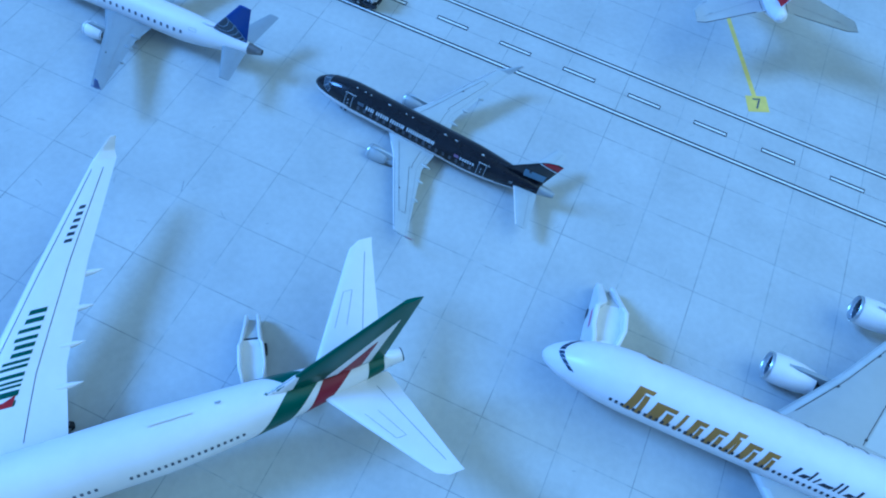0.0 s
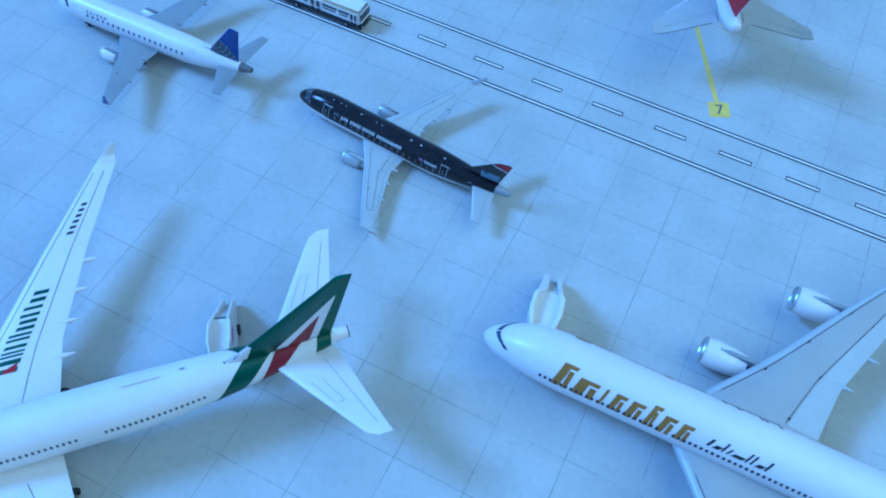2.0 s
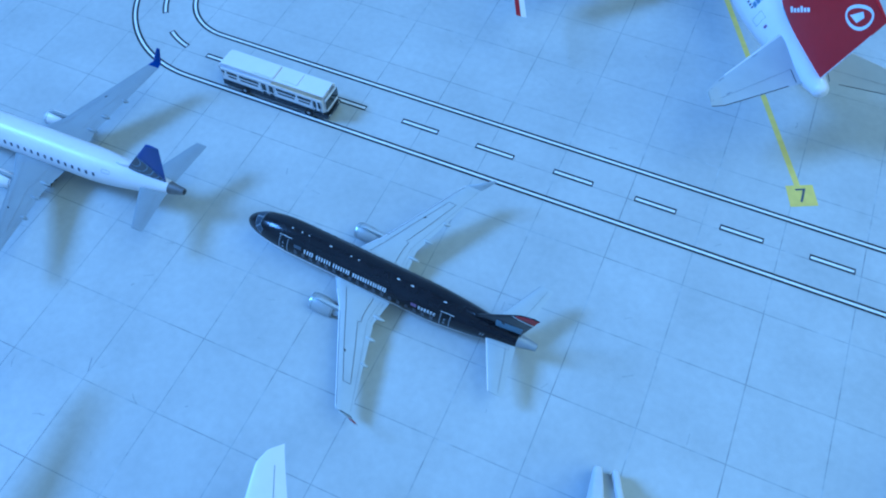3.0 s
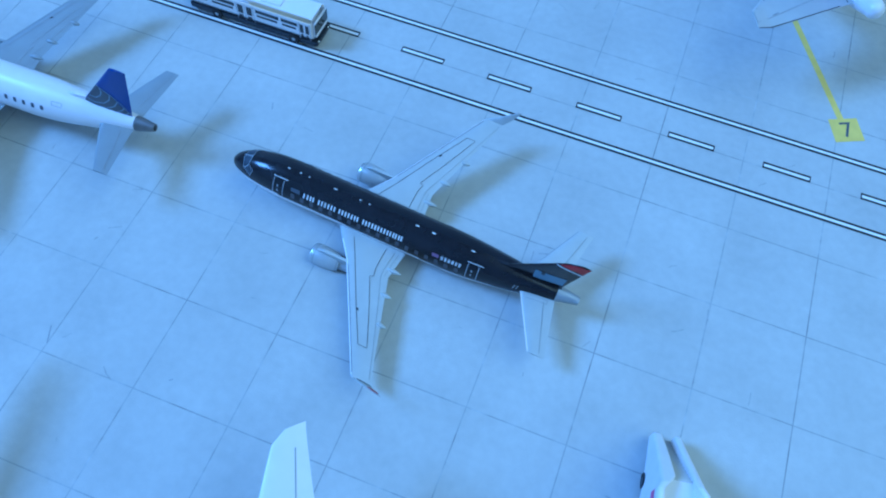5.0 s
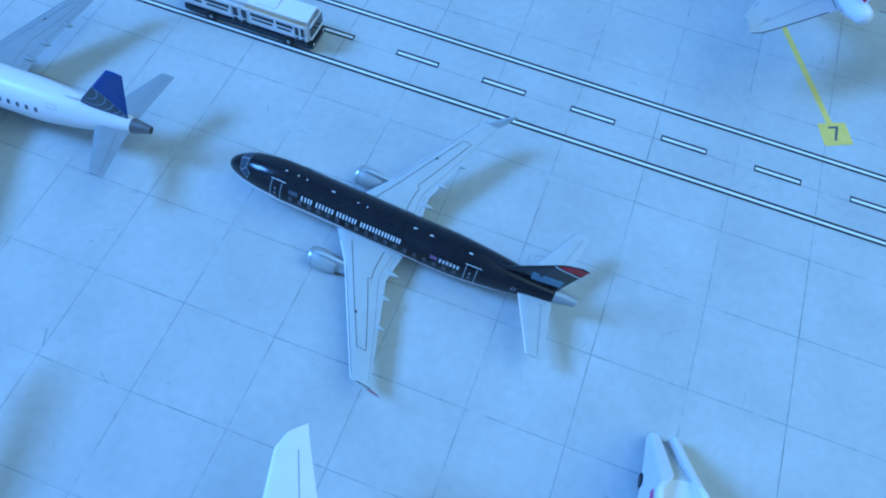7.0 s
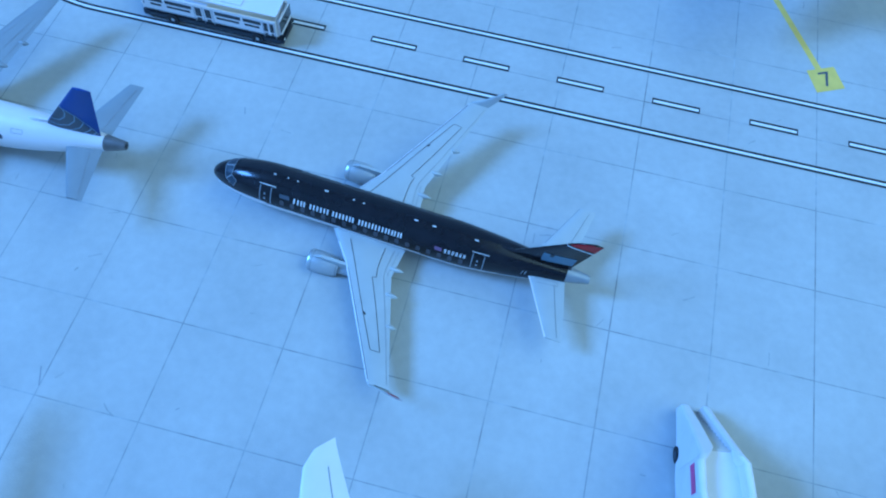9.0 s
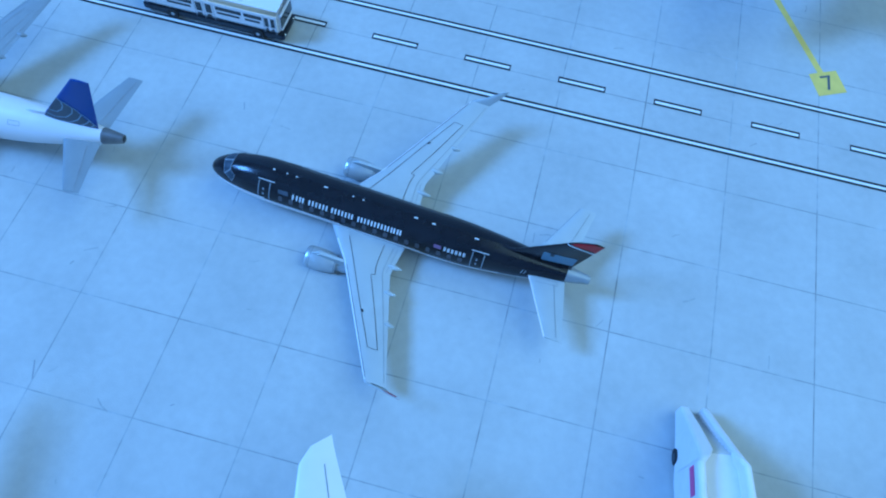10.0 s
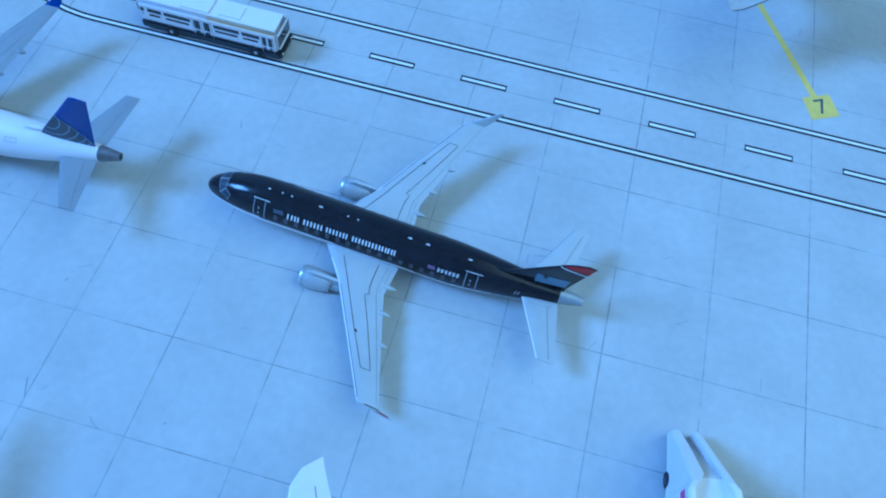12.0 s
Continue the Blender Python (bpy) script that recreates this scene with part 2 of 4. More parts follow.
room()
table = thing("table", "wooden table that carries the printed airport sheet", "table")
soft_box("tabletop", -700, 700, -520, 520, -28, -0.4, TABLEWOOD, table, bevel=2)
for lx in (-640, 640):
    for ly in (-460, 460):
        soft_box("leg", lx - 25, lx + 25, ly - 25, ly + 25, -740, -28, TABLEWOOD, table, bevel=2)

# ---- the printed sheet ----
TILE = 19.2
v, f = [], []
NX, NY = 60, 40
for j in range(NY + 1):
    for i in range(NX + 1):
        v.append((-480 + 960 * i / NX, -330 + 760 * j / NY, 0))
ground = tagged(shape("ground", v, grid_faces(NY + 1, NX + 1), APRON), "pale printed paper apron sheet with a concrete slab grid", "ground", kind="structure")
for i in range(-22, 23):
    a, b = strip([(i * TILE, -320), (i * TILE, 420)], 0.22, 0.015)
    shape("joint_line", a, b, JOINT, ground)
for j in range(-16, 22):
    a, b = strip([(-470, j * TILE), (470, j * TILE)], 0.22, 0.02)
    shape("joint_line", a, b, JOINT, ground)


def edge_line(points, name="taxiway_line"):
    a, b = strip(points, 1.9, 0.03)
    ob = shape(name, a, b, LINE_DARK, ground, "white taxiway edge line with dark borders")
    a, b = strip(points, 0.66, 0.045)
    shape("white_core", a, b, LINE_WHITE, ob)


def arc(cx, cy, r, a0, a1, n=24):
    return [(cx + r * math.cos(radians(a0 + (a1 - a0) * k / n)), cy + r * math.sin(radians(a0 + (a1 - a0) * k / n))) for k in range(n + 1)]


LOW, MID, HIGH, TURNX, TURNY = 49.3, 58.4, 67.4, -89.0, 84.8
edge_line([(460, LOW)] + arc(TURNX, TURNY, TURNY - LOW, 270, 180) + [(TURNX - (TURNY - LOW), 420)])
edge_line([(460, HIGH)] + arc(TURNX, TURNY, TURNY - HIGH, 270, 180) + [(TURNX - (TURNY - HIGH), 420)])


def dash(points):
    """A short white stroke with a dark border."""
    p, q = Vector(points[0]), Vector(points[-1])
    a, b = strip(points, 1.85, 0.03)
    ob = shape("taxiway_dash", a, b, LINE_DARK, ground, "short white centre dash with dark border")
    mid = [Vector(k) for k in points]
    first, last = (mid[1] - mid[0]).normalized() * 0.3, (mid[-1] - mid[-2]).normalized() * 0.3
    mid[0], mid[-1] = mid[0] + first, mid[-1] - last
    a, b = strip([tuple(k) for k in mid], 0.72, 0.045)
    shape("white_core", a, b, LINE_WHITE, ob)


PERIOD = 21.83
for k in range(-2, 20):
    x = -25.4 + PERIOD * k
    dash([(x, MID), (x + 5, MID), (x + 10.8, MID)])
dash([(-88.5, MID), (-83, MID), (-78, MID)])
rm = TURNY - MID
dash(arc(TURNX, TURNY, rm, 255.5, 236.5, 8))
dash(arc(TURNX, TURNY, rm, 217.5, 198, 8))
for k in range(0, 8):
    y = TURNY + 6 + PERIOD * k
    dash([(TURNX - rm, y), (TURNX - rm, y + 5), (TURNX - rm, y + 10.8)])

# yellow stand lead-in line with its number board
a, b = strip([(77.6, 78), (45.6, 140), (-30, 286)], 1.55, 0.03)
lead = shape("stand_line", a, b, YELLOW, ground, "yellow lead-in line on the sheet")
shape("stand_board", [(74.3, 77.7, 0.04), (80.6, 80.8, 0.04), (83.2, 74.7, 0.04), (76.8, 71.5, 0.04)], [(3, 2, 1, 0)], YELLOW, ground, "yellow printed square with a stand number")
tx = bpy.data.curves.new("stand_number", "FONT")
tx.body, tx.size, tx.align_x, tx.align_y = "7", 0.0062, "CENTER", "CENTER"
number = new("stand_number", tx)
tx.materials.append(SOFTWINDOW)
number.matrix_world = pose(0.0789, 0.0761, 0.00007, 0, 0, 26)
number.parent = ground
tagged(number, "dark printed stand number seven")


# ---- aircraft ----
def halfthick(c):
    return 5 * (0.2969 * math.sqrt(max(c, 0)) - 0.126 * c - 0.3516 * c * c + 0.2843 * c**3 - 0.1036 * c**4)


class Surface:
    """A wing, fin or tailplane lofted through sections (leading edge x, y, z, chord, thickness)."""

    def __init__(self, sections, side):
        self.sec, self.side = sections, Vector(side)

    def at(self, s, c, face=1, lift=0.0):
        n = len(self.sec) - 1
        k = min(int(s * n), n - 1)
        w = s * n - k
        a, b = self.sec[k], self.sec[k + 1]
        x, y, z, ch, th = (p + (q - p) * w for p, q in zip(a, b))
        off = halfthick(c) * th + lift
        p = Vector((x - c * ch, y, z)) + self.side * (face * off)
        return (p.x, p.y, p.z)

    def spot(self, x, z):
        """The (s, c) of a point of an upright fin."""
        n = len(self.sec) - 1
        for k in range(n):
            a, b = self.sec[k], self.sec[k + 1]
            if z <= b[2] or k == n - 1:
                w = min(max((z - a[2]) / (b[2] - a[2]), 0.0), 1.0)
                lead, chord = a[0] + (b[0] - a[0]) * w, a[3] + (b[3] - a[3]) * w
                return ((k + w) / n, min(max((lead - x) / chord, 0.0), 1.0))

    def mesh(self, name, mat, parent, label="", steps=5, s0=0.0, s1=1.0, mats=(), pick=None):
        cs = [0, 0.015, 0.05, 0.12, 0.25, 0.4, 0.6, 0.8, 0.93, 1.0]
        loops = []
        n = (len(self.sec) - 1) * steps
        for i in range(n + 1):
            s = s0 + (s1 - s0) * i / n
            loop = [self.at(s, c, 1) for c in cs] + [self.at(s, c, -1) for c in cs[-2:0:-1]]
            loops.append(loop)
        v, f = rings(loops)
        return shape(name, v, f, mat, parent, label, smooth=True, mats=mats, pick=pick)

    def patch(self, name, corners, mat, parent, label="", face=1, n=6, m=6, lift=0.05):
        """A painted area, bilinear between four (s, c) corners."""
        v = []
        (a, b, c, d) = [Vector(q) for q in corners]
        for i in range(n + 1):
            for j in range(m + 1):
                u, w = i / n, j / m
                q = (a * (1 - w) + b * w) * (1 - u) + (d * (1 - w) + c * w) * u
                v.append(self.at(q.x, q.y, face, lift))
        return shape(name, v, grid_faces(n + 1, m + 1), mat, parent, label, smooth=True)

    def area(self, name, corners, mat, parent, label="", face=1, n=12, m=10, lift=0.05):
        """A painted area of an upright fin, between four (x, z) corners."""
        (a, b, c, d) = [Vector(q) for q in corners]
        v = []
        for i in range(n + 1):
            for j in range(m + 1):
                u, w = i / n, j / m
                q = (a * (1 - w) + b * w) * (1 - u) + (d * (1 - w) + c * w) * u
                v.append(self.at(*self.spot(q.x, q.y), face, lift))
        return shape(name, v, grid_faces(n + 1, m + 1), mat, parent, label, smooth=True)

    def line(self, name, points, width, mat, parent, label="", face=1, lift=0.045):
        """A thin printed line through (s, c) points."""
        v = []
        dense = []
        for (s0, c0), (s1, c1) in zip(points, points[1:]):
            for k in range(6):
                dense.append((s0 + (s1 - s0) * k / 6, c0 + (c1 - c0) * k / 6))
        dense.append(points[-1])
        pts = [Vector(self.at(s, c, face, lift)) for s, c in dense]
        for i, p in enumerate(pts):
            d = (pts[min(i + 1, len(pts) - 1)] - pts[max(i - 1, 0)]).normalized()
            nrm = d.cross(self.side * face).normalized() * width / 2
            v += [tuple(p + nrm), tuple(p - nrm)]
        return shape(name, v, [(2 * i, 2 * i + 1, 2 * i + 3, 2 * i + 2) for i in range(len(pts) - 1)], mat, parent, label)


class Body:
    """A fuselage: stations give centre height, half width and half height."""

    def __init__(self, length, ry, rz, z0, nose, nose_drop, tail, tail_rise, tip_r, blunt=0.55):
        self.L, self.ry, self.rz, self.z0 = length, ry, rz, z0
        self.nose, self.drop, self.tail, self.rise, self.tip, self.blunt = nose, nose_drop, tail, tail_rise, tip_r, blunt

    def station(self, d):
        """d: distance from the nose tip."""
        k, z = 1.0, self.z0
        if d < self.nose:
            t = max(d / self.nose, 0)
            k = max(1 - (1 - t) ** 2, 0) ** self.blunt
            z -= self.drop * (1 - t) ** 2.2
        if d > self.L - self.tail:
            t = (d - self.L + self.tail) / self.tail
            k = 1 - (1 - self.tip) * t**1.55
            z += self.rise * t**1.5
        return z, self.ry * k, self.rz * k

    def at(self, d, phi, lift=0.0):
        """phi: degrees from the top, towards the left wing."""
        z, a, b = self.station(d)
        w = radians(phi)
        return (-d, (a + lift) * math.sin(w), z + (b + lift) * math.cos(w))

    def mesh(self, name, mat, parent, label="", d0=0.0, d1=None, mats=(), pick=None, n=40):
        d1 = self.L if d1 is None else d1
        ds = []
        d = d0
        while d < d1 - 1e-6:
            ds.append(d)
            near = d < self.nose * 0.3
            d += self.nose * 0.02 if near else self.L / 90
        ds.append(d1)
        loops = [[self.at(max(d, 0.012), 360 * k / n) for k in range(n)] for d in ds]
        v, f = rings(loops)
        return shape(name, v, f, mat, parent, label, smooth=True, mats=mats, pick=pick)

    def patch(self, name, corners, mat, parent, label="", n=8, m=6, lift=0.05):
        """A painted area, bilinear between four (distance, phi) corners."""
        v = []
        (a, b, c, d) = [Vector(q) for q in corners]
        for i in range(n + 1):
            for j in range(m + 1):
                u, w = i / n, j / m
                q = (a * (1 - w) + b * w) * (1 - u) + (d * (1 - w) + c * w) * u
                v.append(self.at(q.x, q.y, lift))
        return shape(name, v, grid_faces(n + 1, m + 1), mat, parent, label, smooth=True)

    def outline(self, name, d0, d1, p0, p1, width, mat, parent, label=""):
        """The printed outline of a door."""
        v, f = [], []
        r = (self.ry + self.rz) / 2
        wp = math.degrees(width / r) * (1 if p1 > p0 else -1)
        for a in ((d0, d0 + width, p0, p1), (d1 - width, d1, p0, p1), (d0, d1, p0, p0 + wp), (d0, d1, p1 - wp, p1)):
            k = len(v)
            for j in range(5):
                p = a[2] + (a[3] - a[2]) * j / 4
                v += [self.at(a[0], p, 0.055), self.at(a[1], p, 0.055)]
            f += [(k + 2 * j, k + 2 * j + 1, k + 2 * j + 3, k + 2 * j + 2) for j in range(4)]
        return shape(name, v, f, mat, parent, label)

    def bars(self, name, d0, widths, gap, p0, p1, mat, parent, label, slant=0.0, heights=None):
        """A row of plain bars in place of lettering."""
        d = d0
        for i, w in enumerate(widths):
            if w > 0:
                top = p0 if not heights else p1 + (p0 - p1) * heights[i % len(heights)]
                v = []
                for j in range(4):
                    u = j / 3
                    p = top + (p1 - top) * u
                    sh = slant * (1 - u)
                    v += [self.at(d + sh, p, 0.055), self.at(d + w + sh, p, 0.055)]
                shape(name, v, [(2 * j, 2 * j + 1, 2 * j + 3, 2 * j + 2) for j in range(3)], mat, parent, label)
            d += abs(w) + gap

    def strokes(self, name, d0, cells, p0, p1, thick, mat, parent, label):
        """Thin upright bars, two to a cell, in place of lettering; a negative cell is a space."""
        d = d0
        for w in cells:
            if w > 0:
                for near in (d + 0.06, d + w - thick - 0.06):
                    self.patch(name, [(near, p0), (near, p1), (near + thick, p1), (near + thick, p0)], mat, parent, label, n=1, m=4, lift=0.055)
            d += abs(w) + 0.24

    def windows(self, d0, d1, step, phi, size, mat, parent, skip=(), sides=(1, -1), lift=0.05, climb=0.0):
        """Cabin windows, each a small printed rounded rectangle."""
        for side in sides:
            d = d0
            while d <= d1:
                if not any(a <= d <= b for a, b in skip):
                    dp = math.degrees(size * 0.75 / self.rz)
                    h = size * 0.5
                    ring = [(-1, -0.6), (-0.6, -1), (0.6, -1), (1, -0.6), (1, 0.6), (0.6, 1), (-0.6, 1), (-1, 0.6)]
                    v = [self.at(d + h * a, side * (phi + climb * (d - d0) + dp * b), lift) for a, b in ring]
                    shape("window", v, [tuple(range(8))], mat, parent)
                d += step


def engine(parent, x, y, z, length, r, shell, lip, fan=INKDARK, core=BARE, pylon_to=None, pylon_mat=None, name="engine", stub=False):
    """A turbofan: hollow nacelle, intake lip, fan with spinner, core cone and pylon. x: intake plane."""
    prof = [(-0.06 * length, r * 0.97), (-0.18 * length, r * 1.03), (-0.4 * length, r * 1.05), (-0.7 * length, r * 0.98), (-length, r * 0.78),
            (-length, r * 0.70), (-0.7 * length, r * 0.74), (-0.3 * length, r * 0.80), (-0.06 * length, r * 0.84)]
    v, f = revolve(prof, (x, y, z), closed=True)
    body = shape(name, v, f, shell, parent, smooth=True)
    v, f = revolve([(-0.07 * length, r * 0.975), (-0.02 * length, r * 0.95), (0, r * 0.90), (-0.015 * length, r * 0.86), (-0.07 * length, r * 0.835)], (x, y, z), closed=True)
    shape("intake_lip", v, f, lip, body, "pale intake lip", smooth=True)
    v, f = revolve([(-0.10 * length, r * 0.835), (-0.11 * length, r * 0.3), (-0.06 * length, r * 0.16), (-0.03 * length, 0.02)], (x, y, z), n=24)
    shape("fan", v, f, fan, body, "dark fan disc with spinner", smooth=True)
    for k in range(14):
        w = 2 * math.pi * k / 14
        c, s = math.cos(w), math.sin(w)
        c2, s2 = math.cos(w + 0.25), math.sin(w + 0.25)
        a, b = r * 0.24, r * 0.79
        v = [(x - 0.080 * length, y + a * c, z + a * s), (x - 0.080 * length, y + b * c, z + b * s), (x - 0.098 * length, y + b * c2, z + b * s2), (x - 0.098 * length, y + a * c2, z + a * s2)]
        shape("fan_blade", v, [(0, 1, 2, 3)], BLADE, body)
    if stub:
        for k, mat in ((0.13, WING_GREY), (0.93, INKGREY)):
            rr = r * (1.022 if k < 0.5 else 0.845)
            v, f = revolve([(-k * length, rr), (-(k + 0.03) * length, rr + (0.012 if k < 0.5 else -0.03))], (x, y, z))
            shape("nacelle_seam", v, f, mat, body, "fine seam round the nacelle")
    tail = [(-0.75 * length, r * 0.62), (-1.02 * length, r * 0.52), (-1.25 * length, r * 0.30), (-1.26 * length, r * 0.26), (-1.42 * length, 0.03)]
    if stub:
        tail = [(-0.75 * length, r * 0.56), (-1.04 * length, r * 0.54), (-1.36 * length, r * 0.46), (-1.38 * length, r * 0.40), (-1.30 * length, r * 0.38), (-1.30 * length, 0.03)]
    v, f = revolve(tail, (x, y, z), n=24)
    shape("exhaust_core", v, f, core, body, "exhaust cone, dull metal unless inked dark for shade", smooth=True)
    if pylon_to:
        zt, back = pylon_to
        w = r * 0.14
        x0, x1 = x - (0.14 if stub else 0.30) * length, x - back
        v = []
        for yy, k in ((-w, 1), (w, 1)):
            v += [(x0, y + yy * 0.3, z + r * 0.98), (x0 - 0.3 * length, y + yy, zt), (x1, y + yy, zt), (x1, y + yy, z + r * 0.25), (x - 0.8 * length, y + yy, z + r * 0.5)]
        f = [(4, 3, 2, 1, 0), (5, 6, 7, 8, 9)] + [(i, (i + 1) % 5, 5 + (i + 1) % 5, 5 + i) for i in range(5)]
        shape("pylon", v, f, pylon_mat or shell, body)
    return body


def fairing(parent, x, y, z, length, r, mat):
    prof = [(0, 0.02), (-0.15 * length, r * 0.6), (-0.4 * length, r), (-0.7 * length, r * 0.8), (-0.92 * length, r * 0.3), (-length, 0.02)]
    v, f = revolve(prof, (x, y, z), n=10)
    shape("flap_fairing", v, f, mat, parent, smooth=True)


def gear(parent, x, ys, z_top, wheel_r, axles=(0.0,), lowest=0.0, name="landing_gear"):
    """A strut with pairs of wheels that stand on the sheet."""
    for y in ys:
        v, f = revolve([(wheel_r + lowest, wheel_r * 0.28), (z_top, wheel_r * 0.34)], (x, y, 0), axis="z", n=10)
        leg = shape(name, v, f, SILVER, parent)
        for ax in axles:
            for dy in (-wheel_r * 0.75, wheel_r * 0.75):
                w = wheel_r * 0.42
                prof = [(-w, wheel_r * 0.6), (-w * 0.8, wheel_r * 0.95), (0, wheel_r), (w * 0.8, wheel_r * 0.95), (w, wheel_r * 0.6)]
                v, f = revolve(prof, (x + ax, y + dy, wheel_r + lowest), axis="y", n=16)
                tyre = shape("wheel", v, f, RUBBER, leg, smooth=True)
                v, f = revolve([(-w * 1.08, wheel_r * 0.1), (-w * 1.04, wheel_r * 0.5), (w * 1.04, wheel_r * 0.5), (w * 1.08, wheel_r * 0.1)], (x + ax, y + dy, wheel_r + lowest), axis="y", n=12)
                shape("hub", v, f, SILVER, tyre)


def cockpit(body, parent, d, spread, p_top, tall, mat, panes=3):
    """Cockpit panes on both sides of the nose."""
    for side in (1, -1):
        for k in range(panes):
            a0, a1 = p_top + spread * k + 0.7, p_top + spread * (k + 1) - 0.7
            # the band of panes sweeps back steadily towards the sides
            d0, d1 = (d + 0.22 * (a / spread) ** 2 for a in (a0 - p_top, a1 - p_top))
            body.patch("cockpit_window", [(d0, side * a0), (d1, side * a1), (d1 + tall, side * a1), (d0 + tall, side * a0)], mat, parent, n=3, m=4, lift=0.07)


def regional_jet(name, label, m, livery):
    """A small twin-jet model 75 mm long, in one of two liveries."""
    dark = livery == "black"
    jet = thing(name, label, "model airplane", "model airplanes on the sheet", m)
    body = Body(75.6, 4.2, 4.6, 7.9, 14.0, 1.3, 27.0, 2.0, 0.17, blunt=0.5)
    coat = BLACK if dark else WHITE
    up = 0.0 if dark else 1.6
    cone0 = 70.8 if dark else 71.2
    belly = (WHITE if dark else WING_PALE,)
    hull = body.mesh("fuselage", coat, jet, d1=cone0, mats=belly, pick=(lambda c: 1 if c.z < body.station(-c.x)[0] - body.station(-c.x)[2] * (-0.10 - 0.0050 * c.x if dark else 0.6) and c.x < (-0.3 if dark else -3) else 0), n=80)
    body.mesh("tail_cone", TAILGREY if dark else BARE, jet, "dull grey tail cone" if dark else "dark bare metal tail cone", d0=cone0, d1=75.2)
    tz, ta, tb = body.station(75.2)
    v, f = revolve([(0.0, ta * 0.72), (-0.05, ta * 0.1)], (-75.2, 0, tz), n=16)
    shape("exhaust_hole", v, f, INKDARK, jet, "dark exhaust hole")
    wingmat = WING_PALE if dark else WING_GREY
    for side in (1, -1):
        if dark:
            sec = [(-24.3, 1.5 * side, 5.6, 16.6, 2.0), (-30.9, 10.2 * side, 6.4, 9.1, 1.05), (-42.8, 31.2 * side, 8.4, 3.9, 0.4)]
        else:
            sec = [(-25.0, 1.5 * side, 5.6, 17.0, 2.0), (-31.6, 10.2 * side, 6.4, 9.8, 1.05), (-43.2, 31.5 * side, 10.0, 3.4, 0.4)]
        wing = Surface(sec, (0, 0, 1))
        w = wing.mesh("wing", wingmat, jet)
        ink = INKDARK if dark else INKGREY
        wing.line("panel_line", [(0.52, 0.045), (0.98, 0.065)], 0.10, ink, w, "printed leading edge line")
        wing.line("panel_line", [(0.22, 0.22), (0.53, 0.22), (0.70, 0.25), (0.855, 0.33), (0.855, 0.67), (0.66, 0.62), (0.53, 0.575), (0.525, 0.67), (0.19, 0.74)], 0.095, ink, w, "printed panel outline")
        wing.line("panel_line", [(0.19, 0.87), (0.51, 0.83), (0.98, 0.91)], 0.08, INKGREY, w, "printed flap line")
        wing.line("panel_line", [(0.19, 0.93), (0.50, 0.91)], 0.07, INKGREY, w, "printed flap line")
        wing.patch("panel_mark", [(0.70, 0.25), (0.70, 0.31), (0.712, 0.33), (0.712, 0.27)], INKDARK, w, "small dark panel mark", n=2, m=2, lift=0.06)
        if dark:
            wing.patch("leading_edge", [(0.28, 0.0), (0.28, 0.03), (0.99, 0.06), (0.99, 0.0)], WHITE, w, "leading edge painted bright", n=10, m=3, lift=0.03)
        tip = sec[-1]
        wl = Surface([tip, (-45.4, 31.9 * side, 9.7, 2.5, 0.32), (-49.0, 32.9 * side, 12.3, 0.8, 0.22)] if dark else [tip, (-44.9, 32.3 * side, 11.2, 2.3, 0.32), (-47.2, 33.0 * side, 16.0, 1.0, 0.22)], (0, -side * 0.9, 0.44))
        k = wl.mesh("winglet", WING_PALE if dark else BLUE, jet, "pale winglet with a dark foot and a red tip" if dark else "blue winglet")
        if dark:
            for face in (1, -1) if side == 1 else (-1,):
                wl.patch("dark_foot", [(0.0, 0.0), (0.0, 1.0), (0.22, 1.0), (0.22, 0.0)], NAVY, k, "dark winglet foot", face=face, n=3, m=3, lift=0.06)
                wl.patch("red_tip", [(0.62, 0.0), (0.62, 1.0), (1.0, 1.0), (1.0, 0.0)], RED, k, "red winglet tip", face=face, n=3, m=3, lift=0.06)
        for yy, xx, ln in ((8.4 if dark else 9.2, -38.3, 3.6), (13.8, -39.5, 3.1), (19.8, -41.7, 2.6)):
            fairing(w, xx if dark else xx - 0.4, yy * side, 5.35 + yy * (0.085 + up / 40), ln, 0.55, wingmat)
        engine(jet, -23.5 if dark else -24.5, 10.5 * side, 3.4, 6.1, 2.1, ENGINE_GREY if dark else WHITE, SILVER, core=ENGINE_GREY if dark else BARE, pylon_to=(6.6, 8.2), pylon_mat=wingmat, stub=True)
        st = Surface([(-63.4, 1.0 * side, 9.0, 7.5, 0.8), (-70.0, (13.7 if dark else 13.5) * side, 10.4, 3.2 if dark else 3.0, 0.35)], (0, 0, 1))
        s = st.mesh("tailplane", wingmat, jet)
        st.line("panel_line", [(0.15, 0.70), (0.95, 0.68)], 0.10, WING_GREY if dark else INKGREY, s)
        if side == 1:
            st.line("panel_line", [(0.13, 0.14), (0.10, 0.80), (0.16, 0.80), (0.20, 0.14)], 0.08, INKGREY, s, "printed root panel outline")
        # the left edge's highlight is painted white; the right edge stays thin and dark
        if dark and side == 1:
            st.line("leading_edge", [(0.05, 0.015), (0.99, 0.015)], 0.34, WHITE, s, "leading edge painted bright", lift=0.03)
        elif dark:
            st.line("leading_edge", [(0.30, 0.015), (0.99, 0.015)], 0.12, INKGREY, s, "thin dark leading edge", lift=0.03)
